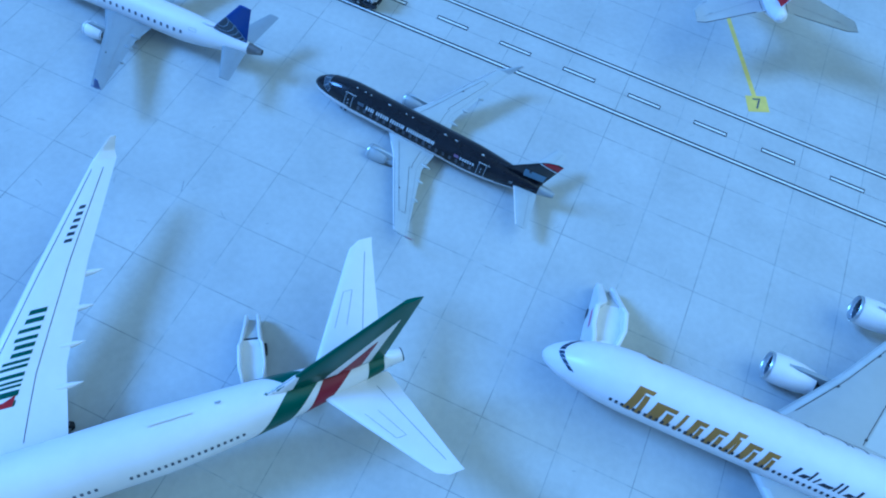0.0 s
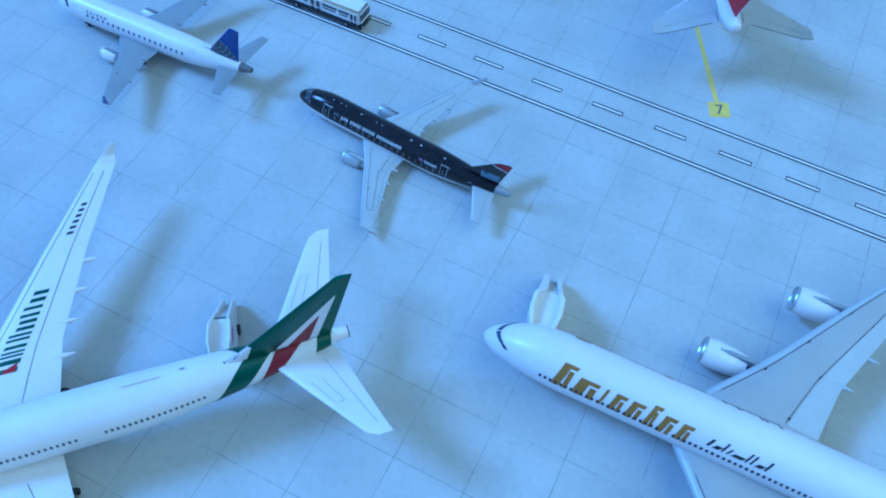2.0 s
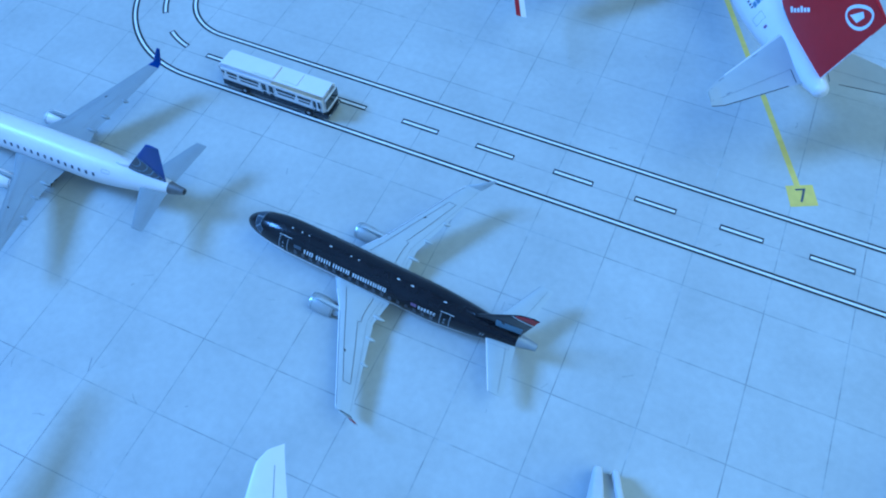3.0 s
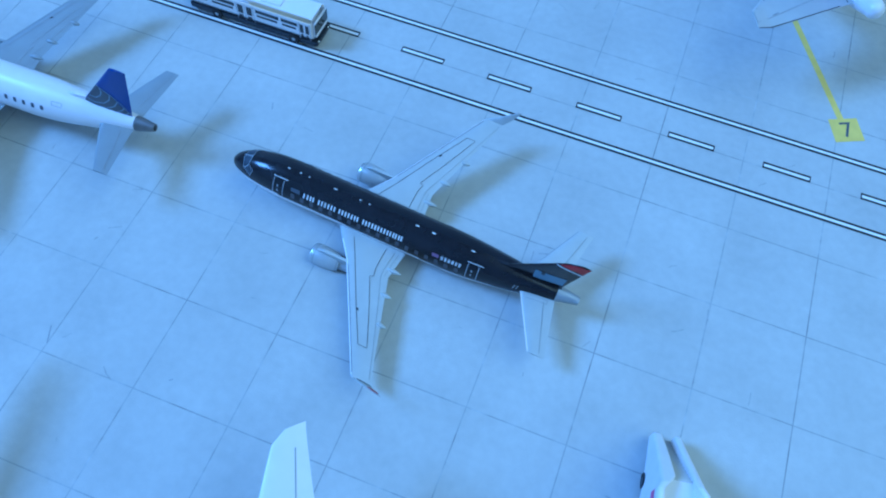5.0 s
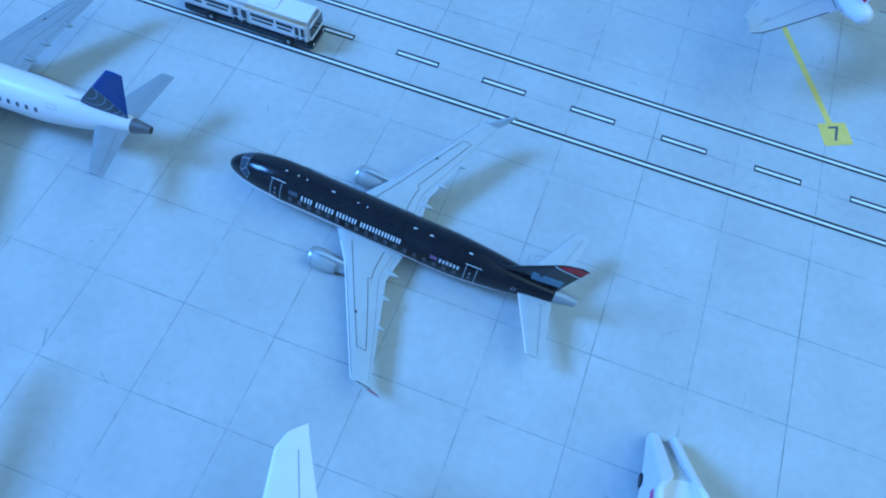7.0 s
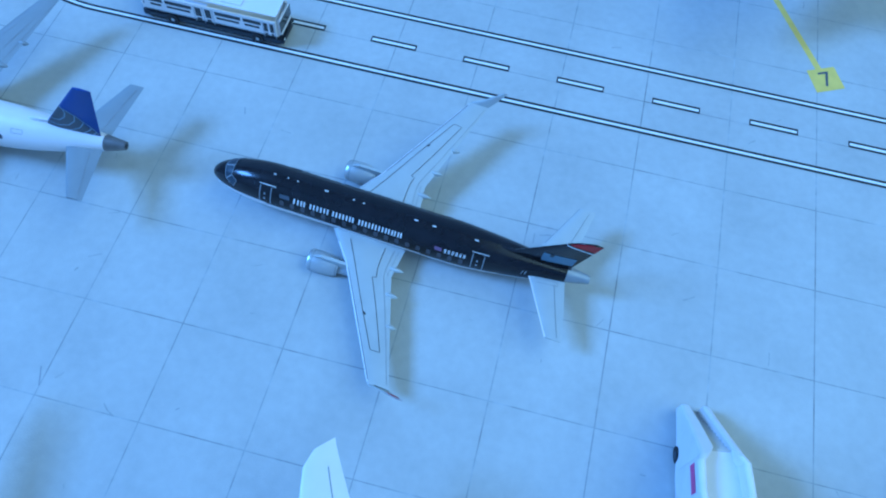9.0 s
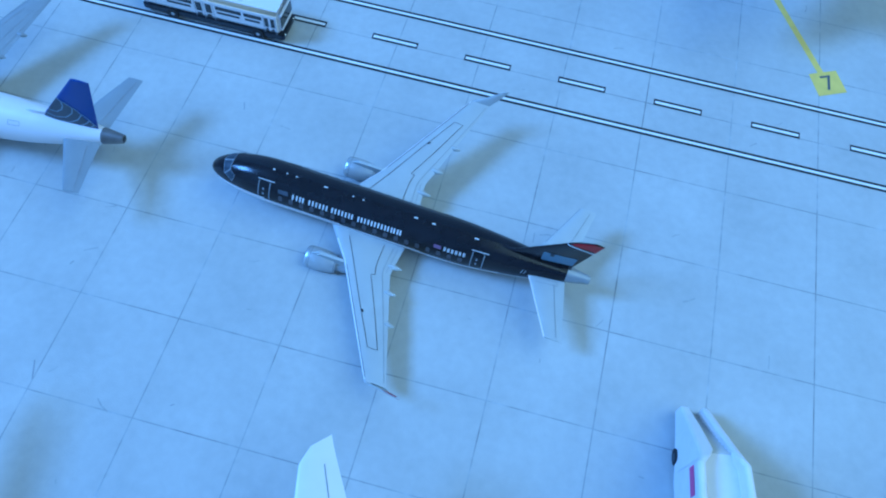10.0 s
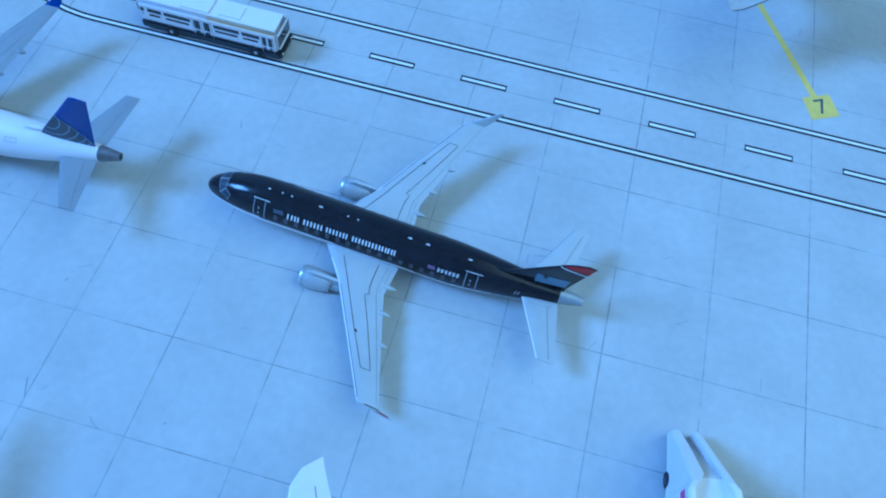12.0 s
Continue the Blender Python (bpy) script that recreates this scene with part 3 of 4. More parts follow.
    if dark:
        fin = Surface([(-54.0, 0, 11.4, 17.3, 0.5), (-60.2, 0, 12.6, 11.0, 0.85), (-68.4, 0, 21.0, 5.2, 0.5), (-70.2, 0, 22.5, 3.8, 0.45), (-72.7, 0, 23.6, 1.7, 0.3)], (0, 1, 0))
    else:
        fin = Surface([(-59.4, 0, 11.0, 11.2, 0.85), (-70.0, 0, 24.5, 3.4, 0.45)], (0, 1, 0))
        Surface([(-55.2, 0, 11.6, 6.5, 0.9), (-58.0, 0, 12.9, 3.6, 0.6)], (0, 1, 0)).mesh("fin_fillet", WHITE, jet, "white fillet ahead of the fin")
    fm = fin.mesh("fin", coat if dark else BLUE, jet, "black fin with red top and slate flag panel" if dark else "royal blue fin with pale globe lines")
    for face in (1, -1):
        def fin_area(name, pts, mat, label, n=6, m=6, lift=0.05):
            fin.patch(name, [fin.spot(*p) for p in pts], mat, fm, label, face=face, n=n, m=m, lift=lift)

        if dark:
            fin_area("red_panel", [(-69.0, 21.4), (-73.8, 20.6), (-74.4, 23.55), (-72.7, 23.55)], RED, "red fin top", n=8, m=8)
            fin.line("white_line", [fin.spot(-68.3, 21.0), fin.spot(-70.6, 20.75), fin.spot(-73.6, 20.2)], 0.34, INKWHITE, fm, "white line under the red fin top", face=face, lift=0.06)
            fin_area("flag_panel", [(-65.4, 12.9), (-71.1, 13.4), (-71.4, 16.5), (-65.4, 16.0)], SLATE, "slate flag panel", n=4, m=4)
            fin_area("flag_canton", [(-66.6, 15.1), (-67.3, 15.1), (-67.3, 16.2), (-66.6, 16.2)], INKDARK, "dark notch in the flag panel", n=2, m=2, lift=0.06)
        else:
            fin_area("globe_panel", [(-60.2, 11.6), (-70.6, 11.6), (-67.9, 16.4), (-65.1, 18.4)], NAVY, "dark slate panel behind the globe lines", n=10, m=10, lift=0.04)
            for pts in (((-62.0, 14.3), (-63.9, 14.4), (-65.3, 15.5), (-65.9, 16.8), (-65.9, 17.8)),
                        ((-61.2, 13.2), (-63.2, 12.8), (-65.3, 13.3), (-67.0, 14.9), (-67.6, 16.5)),
                        ((-60.9, 12.3), (-63.0, 11.8), (-65.4, 11.9), (-67.4, 13.1), (-68.8, 15.0)),
                        ((-65.6, 11.2), (-67.4, 11.5), (-69.0, 12.6), (-69.8, 13.6)),
                        ((-68.2, 10.9), (-69.4, 11.5), (-70.3, 12.4)),
                        ((-65.1, 18.4), (-66.6, 17.5), (-67.9, 16.4), (-69.5, 14.2), (-70.6, 11.8))):
                fin.line("globe_line", [fin.spot(*p) for p in pts], 0.22, GLOBE, fm, "pale globe line", face=face, lift=0.07)
    if dark:
        for side in (1, -1):
            for pts in ([(3.2, 3), (3.9, 49), (5.0, 32), (5.0, 3)], [(4.1, 52), (5.7, 68), (6.2, 48), (5.15, 35)]):
                c = sum((Vector(p) for p in pts), Vector((0, 0))) / 4
                big = [tuple(c + (Vector(p) - c) * 1.14) for p in pts]
                body.patch("window_frame", [(d, side * p) for d, p in big], INKGREY, jet, "grey cockpit window frame", n=5, m=6, lift=0.04)
                body.patch("cockpit_window", [(d, side * p) for d, p in pts], NAVY, jet, n=5, m=6, lift=0.07)
            low = 0 if side == 1 else 26
            for d0, d1, p0, p1 in ((11.1, 14.4, 31 + low, 84 + low), (53.0, 56.3, 36 + low, 100)):
                body.patch("door_line", [(d0, side * p0), (d0, side * (p0 + 1.7)), (d1, side * (p0 + 1.7)), (d1, side * p0)], INKWHITE, jet, "white line over the door", n=2, m=2)
                for d in (d0 + 0.25, d1 - 0.85):
                    body.patch("door_line", [(d, side * (p0 + 5)), (d, side * p1), (d + 0.16, side * p1), (d + 0.16, side * (p0 + 5))], INKGREY, jet, n=2, m=8)
                for p in (p0 + 22, p0 + 36):
                    body.patch("door_mark", [(d0 + 1.2, side * p), (d0 + 1.15, side * (p + 6)), (d0 + 1.5, side * (p + 6)), (d0 + 1.45, side * p)], INKGREY, jet, n=2, m=2)
            body.patch("flag_mark", [(15.3, side * 45), (15.4, side * 55), (17.4, side * 55), (17.2, side * 44)], DIMFLAG, jet, n=2, m=3)
            cells = [1.2, 1.0, -0.35, 1.1, 0.5, 1.1, 1.5, 1.1, 1.1, 1.0, -0.35, 1.05, 1.1, 1.05, 1.1, 1.0, 0.95, 0.95]
            top, foot = (46, 60) if side == 1 else (-57, -71)
            body.strokes("title_bar", 18.1, cells, top, foot, 0.30, INKWHITE, jet, "white bars in place of an airline title")
            top, foot = (51.5, 62.5) if side == 1 else (-60, -71)
            body.patch("flag_mark", [(46.0, top), (46.1, foot - 1.5), (47.5, foot - 1.5), (47.4, top)], PURPLE, jet, "small purple flag", n=2, m=3)
            body.strokes("registration_bar", 47.9, [0.5] * 6, top, foot, 0.15, INKWHITE, jet, "small white bars in place of a registration")
            for d in (62.6, 63.2):
                body.patch("tail_mark", [(d + 0.3, side * 58), (d, side * 74), (d + 0.18, side * 74), (d + 0.48, side * 58)], INKGREY, jet, "small grey tail mark", n=2, m=3)
        body.windows(15.9, 53, 2.085, 69, 0.85, FADED, jet, climb=0.2)
        for d, p, w in ((13.4, 0, 0.45), (16.0, -0.5, 0.3), (17.9, 0.3, 0.3), (23.7, 1.7, 0.75), (29.1, 2.4, 0.3), (31.1, 2.9, 0.3), (41.4, 3.8, 0.75), (44.9, 4.6, 0.75), (53.2, 6.1, 0.75)):
            body.patch("roof_mark", [(d - w / 2, p - 1.6), (d - w / 2, p + 1.6), (d + w / 2, p + 1.6), (d + w / 2, p - 1.6)], INKWHITE, jet, "small white roof mark", n=2, m=2, lift=0.07)
    else:
        cockpit(body, jet, 4.6, 21, 3, 1.3, FLIGHTDECK)
        body.windows(15.6, 53.2, 2.02, 69, 0.72, SOFTWINDOW, jet)
        for side in (1, -1):
            body.bars("title_bar", 15.0, [0.9, 0.9, 0.4, 0.8, 0.8, 0.9], 0.65, side * 47.5, side * 58.5, INKGREY, jet, "small grey bars in place of an airline title")
            body.outline("door_outline", 9.2, 11.4, side * 45, side * 80, 0.08, INKGREY, jet)
            body.outline("door_outline", 54.2, 56.4, side * 41, side * 54, 0.08, INKGREY, jet)
    gear(jet, -9.5, (0,), 5.0, 1.0)
    gear(jet, -36.0, (5.4, -5.4), 6.0, 1.25)
    return jet


def wide_body(name, label, m, spec):
    """A large jet model on a 147 mm frame, stretched by spec, in several liveries."""
    jet = thing(name, label, "model airplane", "model airplanes on the sheet", m)
    L, dx, lv = spec["length"], spec["wing_shift"], spec["livery"]
    body = Body(spec.get("hull", L), spec.get("girth", 7.05), spec.get("girth", 7.05), spec.get("body_z", 13.2), 22.0, 3.2, spec.get("tail_len", 50.0), spec.get("tail_rise", 4.6), spec.get("tail_tip", 0.12), blunt=0.56)
    body.mesh("fuselage", WHITE, jet)
    wm = {"green": WHITE, "gold": WING_DARK, "red": WING_PALE}[lv]
    cut, back = spec.get("cut", 0.0), dx + spec.get("tip_back", 0.0)
    for side in (1, -1):
        sec = [(-43.0 - dx, 4.0 * side, 9.4, 32.0, 4.4), (-59.5 - dx, 24.5 * side, 11.0, 18.6, 2.0), (-75.5 - dx, 48.5 * side, 13.6, 11.8, 1.2), (-92.5 - back, (72.4 - cut) * side, 16.6, 6.0, 0.6)]
        wing = Surface(sec, (0, 0, 1))
        w = wing.mesh("wing", wm, jet)
        lines = INKGREY if lv == "red" else INKDARK
        wing.line("panel_line", [(0.12, 0.09), (0.33, 0.12), (0.97, 0.2)], 0.16, lines, w, "printed slat line")
        wing.line("panel_line", [(0.10, 0.70), (0.33, 0.68), (0.66, 0.66), (0.97, 0.62)], 0.16, lines, w, "printed flap line")
        if lv == "gold":
            wing.patch("leading_edge", [(0.08, 0.0), (0.08, 0.075), (0.99, 0.17), (0.99, 0.0)], WING_PALE, w, "pale leading edge", n=16, m=3, lift=0.04)
            wing.patch("trailing_panel", [(0.10, 0.72), (0.10, 0.99), (0.99, 0.99), (0.99, 0.66)], WING_PALE, w, "pale flap panel", n=16, m=3, lift=0.04)
            for s, c in ((0.28, 0.13), (0.45, 0.15), (0.62, 0.17), (0.34, 0.68), (0.6, 0.67), (0.12, 0.70), (0.8, 0.66)):
                wing.patch("panel_dot", [(s, c - 0.012), (s, c + 0.012), (s + 0.012, c + 0.012), (s + 0.012, c - 0.012)], INKDARK, w, n=2, m=2, lift=0.06)
        if lv == "green" and side == -1:
            # airline title on the right wing, as plain blocks read along the span
            for k, (s0, s1, c0) in enumerate(((0.235, 0.29, 0.24), (0.30, 0.325, 0.26), (0.335, 0.35, 0.26), (0.36, 0.385, 0.24), (0.395, 0.43, 0.30), (0.44, 0.455, 0.26), (0.465, 0.48, 0.26), (0.49, 0.53, 0.30))):
                bar = (s1 - s0) * (0.36 if s1 - s0 > 0.02 else 0.75)
                for q in (s0, s1 - bar) if s1 - s0 > 0.02 else (s0,):
                    wing.patch("title_bar", [(q, c0), (q, 0.55), (q + bar, 0.55), (q + bar, c0)], GREEN, w, "green bar in place of an airline title", n=3, m=3)
            wing.patch("title_block", [(0.235, 0.40), (0.235, 0.53), (0.272, 0.53), (0.25, 0.40)], RED, w, "small red block in the title", n=3, m=3, lift=0.07)
            for k in range(6):
                s = 0.728 + 0.0215 * k
                wing.patch("registration_bar", [(s, 0.38), (s, 0.54), (s + 0.011, 0.54), (s + 0.011, 0.38)], NAVY, w, "grey bar in place of a registration", n=2, m=3)
        rise = spec.get("winglet", (4.4, 2.2, 22.6))
        wl = Surface([sec[-1], (-95.0 - back, (74.3 - cut) * side, 17.8, rise[0], 0.5), (-98.4 - back, (75.6 - cut) * side, rise[2], rise[1], 0.3)], (0, -side * 0.93, 0.36))
        if lv == "red":
            # long tips that trail far behind the wing
            wl = Surface([sec[-1], (-88.5, 66.7 * side, 17.2, 22.5, 0.6), (-90.0, 68.3 * side, 17.7, 21.0, 0.5), (-93.0, 69.6 * side, 18.2, 18.0, 0.4)], (0, 0, 1))
        k = wl.mesh("winglet", WHITE, jet, "white winglet" if lv != "red" else "red and white winglet")
        if lv == "red":
            for face in (1, -1):
                wl.patch("red_half", [(0.66, 0.0), (0.66, 1.0), (0.99, 1.0), (0.99, 0.0)], RED, k, "red winglet half", face=face, n=8, m=3)
        for yy in spec["fairings"]:
            fx, fz = -74.5 - dx - 20.5 * max(yy - 24, 0) / 48.0, 8.6 + yy * 0.085
            fairing(w, fx + 2.0, yy * side, fz, 8.2, 0.8, wm if lv != "gold" else WING_PALE)
        for ex, ey, ez, el, er in spec["engines"]:
            # the gold jet's exhaust cores take dark ink as their shade
            e = engine(jet, -ex, ey * side, ez, el, er, WHITE, WING_PALE if lv != "gold" else SILVER, core=BARE if lv != "gold" else INKDARK, pylon_to=(ez + er * 1.18, el * 1.5), pylon_mat=WHITE if lv != "gold" else WING_GREY)
            if lv == "gold":
                v = [(-ex - el * (0.35 + 0.5 * t), ey * side + er * 1.09 * math.sin(a) * (1 - 0.12 * t), ez + er * 1.09 * math.cos(a) * (1 - 0.12 * t)) for t in (0, 0.5, 1) for a in (-0.09, 0.09)]
                shape("strake_mark", v, [(0, 1, 3, 2), (2, 3, 5, 4)], WING_DARK, e, "grey mark on the nacelle")
        t0, slim = L - 147, spec.get("slim", 0.0)
        half, tz, rake = spec["tail_half"], spec["tail_z"], spec.get("rake", 0.0)
        tail_sec = [(-123.5 - slim - t0, 2.0 * side, spec.get("root_z", 18.2), 18.5 - slim, 1.7), (-139.0 - 0.9 * slim - t0, (half - 3.5) * side, tz - 0.6, 8.6 - 0.9 * slim, 0.7), (-143.0 - rake - t0, half * side, tz, 5.2 - 0.8 * rake, 0.45)]
        if rake:
            # a rounded tip
            tail_sec.insert(2, (-142.8 - t0, (half - 1.3) * side, tz - 0.2, 5.4, 0.55))
        q = 2 / (len(tail_sec) - 1)
        st = Surface(tail_sec, (0, 0, 1))
        smat = {"green": WHITE, "gold": WING_GREY, "red": WING_PALE}[lv]
        s = st.mesh("tailplane", smat, jet)
        st.line("panel_line", [(0.06 * q, 0.72), (0.45 * q, 0.70), (0.6 * q, 0.70)], 0.14, WING_GREY if lv == "green" else INKGREY, s)
        if lv != "red":
            st.line("panel_line", [(0.18 * q, 0.20), (0.34 * q, 0.20), (0.34 * q, 0.42), (0.18 * q, 0.42)], 0.10, WING_GREY if lv == "green" else INKGREY, s)
        if lv == "red":
            st.line("panel_line", [(0.10, 0.985), (0.98, 0.985)], 0.22, INKDARK, s, "dark trailing edge")
            st.line("panel_line", [(0.97, 0.10), (0.97, 0.75)], 0.14, INKGREY, s, "dark tip line")
            st.line("panel_line", [(0.06, 0.72), (0.05, 0.97)], 0.2, INKDARK, s, "dark hinge line")
            # white strip paints the highlight along the inner leading edge
            st.patch("leading_edge", [(0.02, 0.0), (0.02, 0.07), (0.45, 0.06), (0.45, 0.0)], WHITE, s, "leading edge painted bright", n=8, m=3, lift=0.04)
            for k, (a0, c0) in enumerate(((0.22, 0.10), (0.46, 0.10), (0.80, 0.14), (0.44, 0.66), (0.86, 0.70))):
                st.line("panel_mark", [(a0, c0), (a0 + 0.035, c0 - 0.005)], 0.32, INKGREY, s, "small dark panel mark")
    t0 = L - 147
    fz = spec.get("fin_top", 43.5)
    fx, fbase = spec.get("fin_front", (106.0, 19.6))
    fin = Surface([(-fx - t0, 0, fbase, 142.0 - fx, 0.6), (-spec.get("fin_root", 117.0) - t0, 0, spec.get("fin_foot", 19.9), spec.get("fin_end", 143.5) - spec.get("fin_root", 117.0), 2.2), (-138.8 - spec.get("fin_sweep", 0.0) - t0, 0, fz, spec.get("fin_tip", 8.8), 0.8)], (0, 1, 0))
    fm = fin.mesh("fin", {"green": GREEN, "gold": WHITE, "red": WHITE}[lv], jet, {"green": "green, white and red striped fin", "gold": "white fin", "red": "red fin with a white roundel"}[lv], mats=(DEEPRED,), pick=lambda c: 1 if lv == "red" and c.z > fz - 3.0 else 0)
    for face in (1, -1):
        if lv == "green":
            white = [(-125.7, 20.8), (-137.7, 20.8), (-144.1, 39.6), (-143.7, 39.6)]
            red = [(-129.0, 20.8), (-135.6, 20.8), (-139.7, 32.8), (-139.4, 32.8)]
            fin.area("white_fillet", [(-112.0, 21.4), (-120.8, 21.4), (-123.1, 26.8), (-121.9, 26.8)], WHITE, fm, "white fillet ahead of the fin", face=face)
            fin.area("white_triangle", white, WHITE, fm, "white fin triangle", face=face, n=16)
            fin.area("red_triangle", red, CRIMSON, fm, "red fin triangle", face=face, n=16, lift=0.10)
        if lv == "red":
            fin.patch("red_panel", [(0.50, 0.05), (0.50, 0.99), (0.995, 0.99), (0.995, 0.02)], DEEPRED, fm, "deep red fin side", face=face, n=12, m=10)
            fin.line("slate_edge", [(0.12, 0.03), (0.5, 0.02), (0.99, 0.01)], 1.7, SLATE_EDGE, fm, "dark slate leading edge", face=face, lift=0.06)
            fin.line("slate_edge", [(0.495, 0.02), (0.495, 0.98)], 0.45, SLATE_EDGE, fm, "dark slate lower edge", face=face, lift=0.06)
            cs, cc = 0.896, 0.56
            ring = [(cs + 0.067 * math.cos(a), cc + 0.24 * math.sin(a)) for a in [2 * math.pi * k / 20 for k in range(21)]]
            fin.line("roundel", ring, 0.75, INKWHITE, fm, "white ring", face=face, lift=0.09)
            fin.patch("roundel_mark", [(0.855, 0.47), (0.865, 0.65), (0.915, 0.62), (0.925, 0.48)], INKWHITE, fm, "plain white mark in the ring", face=face, n=4, m=4, lift=0.09)
            for k in range(6):
                a, b = 0.02 + k / 6.1, 0.02 + k / 6.1 + 0.115
                tall = 1.0 if k in (0, 3) else 0.7
                lo = [(-121.2 - 8.0 * u, 25.2 + 7.0 * u) for u in (a, b)]
                hi = [(x + 1.4 * tall, z + 0.75 * tall) for x, z in lo]
                fin.patch("title_bar", [fin.spot(*lo[0]), fin.spot(*hi[0]), fin.spot(*hi[1]), fin.spot(*lo[1])], INKWHITE, fm, "small white bar in place of a title", face=face, n=2, m=2, lift=0.09)
    if lv == "green":
        for side in (1, -1):
            body.patch("green_band", [(121.2, 0), (110.4, side * 120), (117.4, side * 120), (127.8, 0)], GREEN, jet, "green tail band", n=6, m=20)
            body.patch("red_band", [(128.6, side * 1), (122.2, side * 115), (126.4, side * 115), (135.0, side * 1)], CRIMSON, jet, "red tail band", n=6, m=16)
            body.patch("green_tail_end", [(138.2, 0), (136.4, side * 150), (140.6, side * 150), (141.6, 0)], GREEN, jet, "green tail end", n=4, m=14)
        v, f = revolve([(0, 1.85), (-1.0, 1.75), (-3.6, 1.5), (-3.9, 1.3)], (-141.95, 0, 20.1), n=18)
        pipe = shape("exhaust_pipe", v, f, WHITE, jet, "pale tail exhaust pipe", smooth=True)
        v, f = revolve([(0, 1.5), (-0.25, 1.5), (-0.3, 0.1)], (-145.65, 0, 20.1), n=18)
        shape("pipe_end", v, f, NAVY, pipe, "dark pipe end")
        v, f = revolve([(0, 0.35), (0.12, 0.05)], (-142.9, 1.68, 19.9), axis="y", n=10)
        shape("pipe_dot", v, f, NAVY, pipe, "small dark dot")
        body.windows(20, 110.8, 1.32, 68.0, 0.62, SOFTWINDOW, jet, skip=((30, 33), (58, 61), (82, 86)))
        body.patch("antenna_plate", [(92.4, -9), (92.4, -16), (101.0, -13), (101.0, -8)], OFFWHITE, jet, "raised antenna fairing", n=6, m=4, lift=0.4)
        body.patch("antenna", [(106, -12), (106, -16), (107.2, -16), (107.2, -12)], INKGREY, jet, n=2, m=2, lift=0.25)
    if lv == "gold":
        cockpit(body, jet, 3.1, 13, 2, 1.15, FLIGHTDECK, panes=4)
        for side in (1, -1):
            d = 19.8
            for k, (w, tall, foot) in enumerate(((4.6, 1.0, 1.0), (6.0, 0.74, 1.0), (1.8, 0.74, 1.0), (3.4, 0.74, 1.0), (3.9, 0.74, 1.0), (2.7, 0.92, 1.0), (3.7, 0.74, 1.0), (3.3, 0.74, 1.0))):
                p1 = 78.0 if side == 1 else 97.0
                p0 = p1 - 54.0 * tall
                sl = 1.6 * tall
                body.patch("title_block", [(d + sl, side * p0), (d, side * p1), (d + w * 0.42, side * p1), (d + w * 0.42 + sl, side * p0)], GOLD, jet, "gold block in place of an airline title", n=3, m=6)
                if w > 2.5:
                    body.patch("title_block", [(d + sl + w * 0.30, side * p0), (d + sl * 0.7 + w * 0.30, side * (p0 + 8)), (d + w * 0.82 + sl * 0.7, side * (p0 + 8)), (d + w * 0.82 + sl, side * p0)], GOLD, jet, n=3, m=3, lift=0.06)
                    body.patch("title_block", [(d + sl * 0.4 + w * 0.58, side * (p0 + 12)), (d + w * 0.58, side * p1), (d + w * 0.84, side * p1), (d + w * 0.84 + sl * 0.4, side * (p0 + 12))], GOLD, jet, n=3, m=4, lift=0.055)
                d += w * 0.95 + 0.75
            body.bars("script_bar", 57.0, [0.7, 1.5, 0.5, 0.5, 2.6, 0.5, 0.5, 1.6, 0.6], 0.6, side * 38, side * 59, INKDARK, jet, "dark bars in place of a script title", slant=1.0, heights=[0.8, 0.4, 1.0, 0.6, 0.35, 1.0, 1.0, 0.4, 1.0])
        body.windows(17, 150, 1.32, 72, 0.66, INKDARK, jet, skip=((47, 50), (85, 88)), lift=0.09)
    if lv == "red":
        for side in (1, -1):
            for k in range(22):
                d = 87 + random.uniform(0, 11)
                p = random.uniform(36, 84)
                r = random.uniform(0.45, 1.05)
                body.patch("pattern_mark", [(d, side * p), (d + r, side * (p + 14)), (d + 2.2 * r, side * (p + 4)), (d + r * 1.2, side * (p - 12))], random.choice((CYAN, CYAN, CYAN, NAVY, SLATE)), jet, "light blue flower pattern mark", n=3, m=3, lift=0.05 + 0.006 * k)
            for k in range(5):
                p = 16 + 9.4 * k
                body.patch("registration_bar", [(108.0 + 0.04 * p, side * p), (108.3 + 0.04 * p, side * (p + 8.0)), (110.2 + 0.04 * p, side * (p + 8.0)), (109.9 + 0.04 * p, side * p)], SLATE, jet, "slate bars in place of a registration", n=2, m=2)
            body.outline("door_outline", 114.6, 117.6, side * 52, side * 84, 0.12, INKGREY, jet, "grey door outline")
            body.patch("flag_mark", [(119.6, side * 60), (119.6, side * 70), (120.6, side * 70), (120.6, side * 60)], PURPLE, jet, "small purple flag", n=2, m=2)
        body.windows(40, 112, 1.32, 66, 0.6, INKDARK, jet)
        tz, ta, tb = body.station(body.L)
        v, f = revolve([(ta * 0.9 * math.cos(w), ta * 0.995 * math.sin(w)) for w in [radians(90 + 88 * k / 7) for k in range(8)]], (-body.L + 0.02, 0, tz), n=32)
        shape("tail_end", v, f, WHITE, jet, "rounded white tail end", smooth=True)
    gear(jet, -17.0, (0,), 8.0, 1.3)
    gear(jet, -spec.get("gear_x", 72.0) - dx, (13.2, -13.2), 10.5, 1.75, axles=(-2.0, 2.0))
    return jet


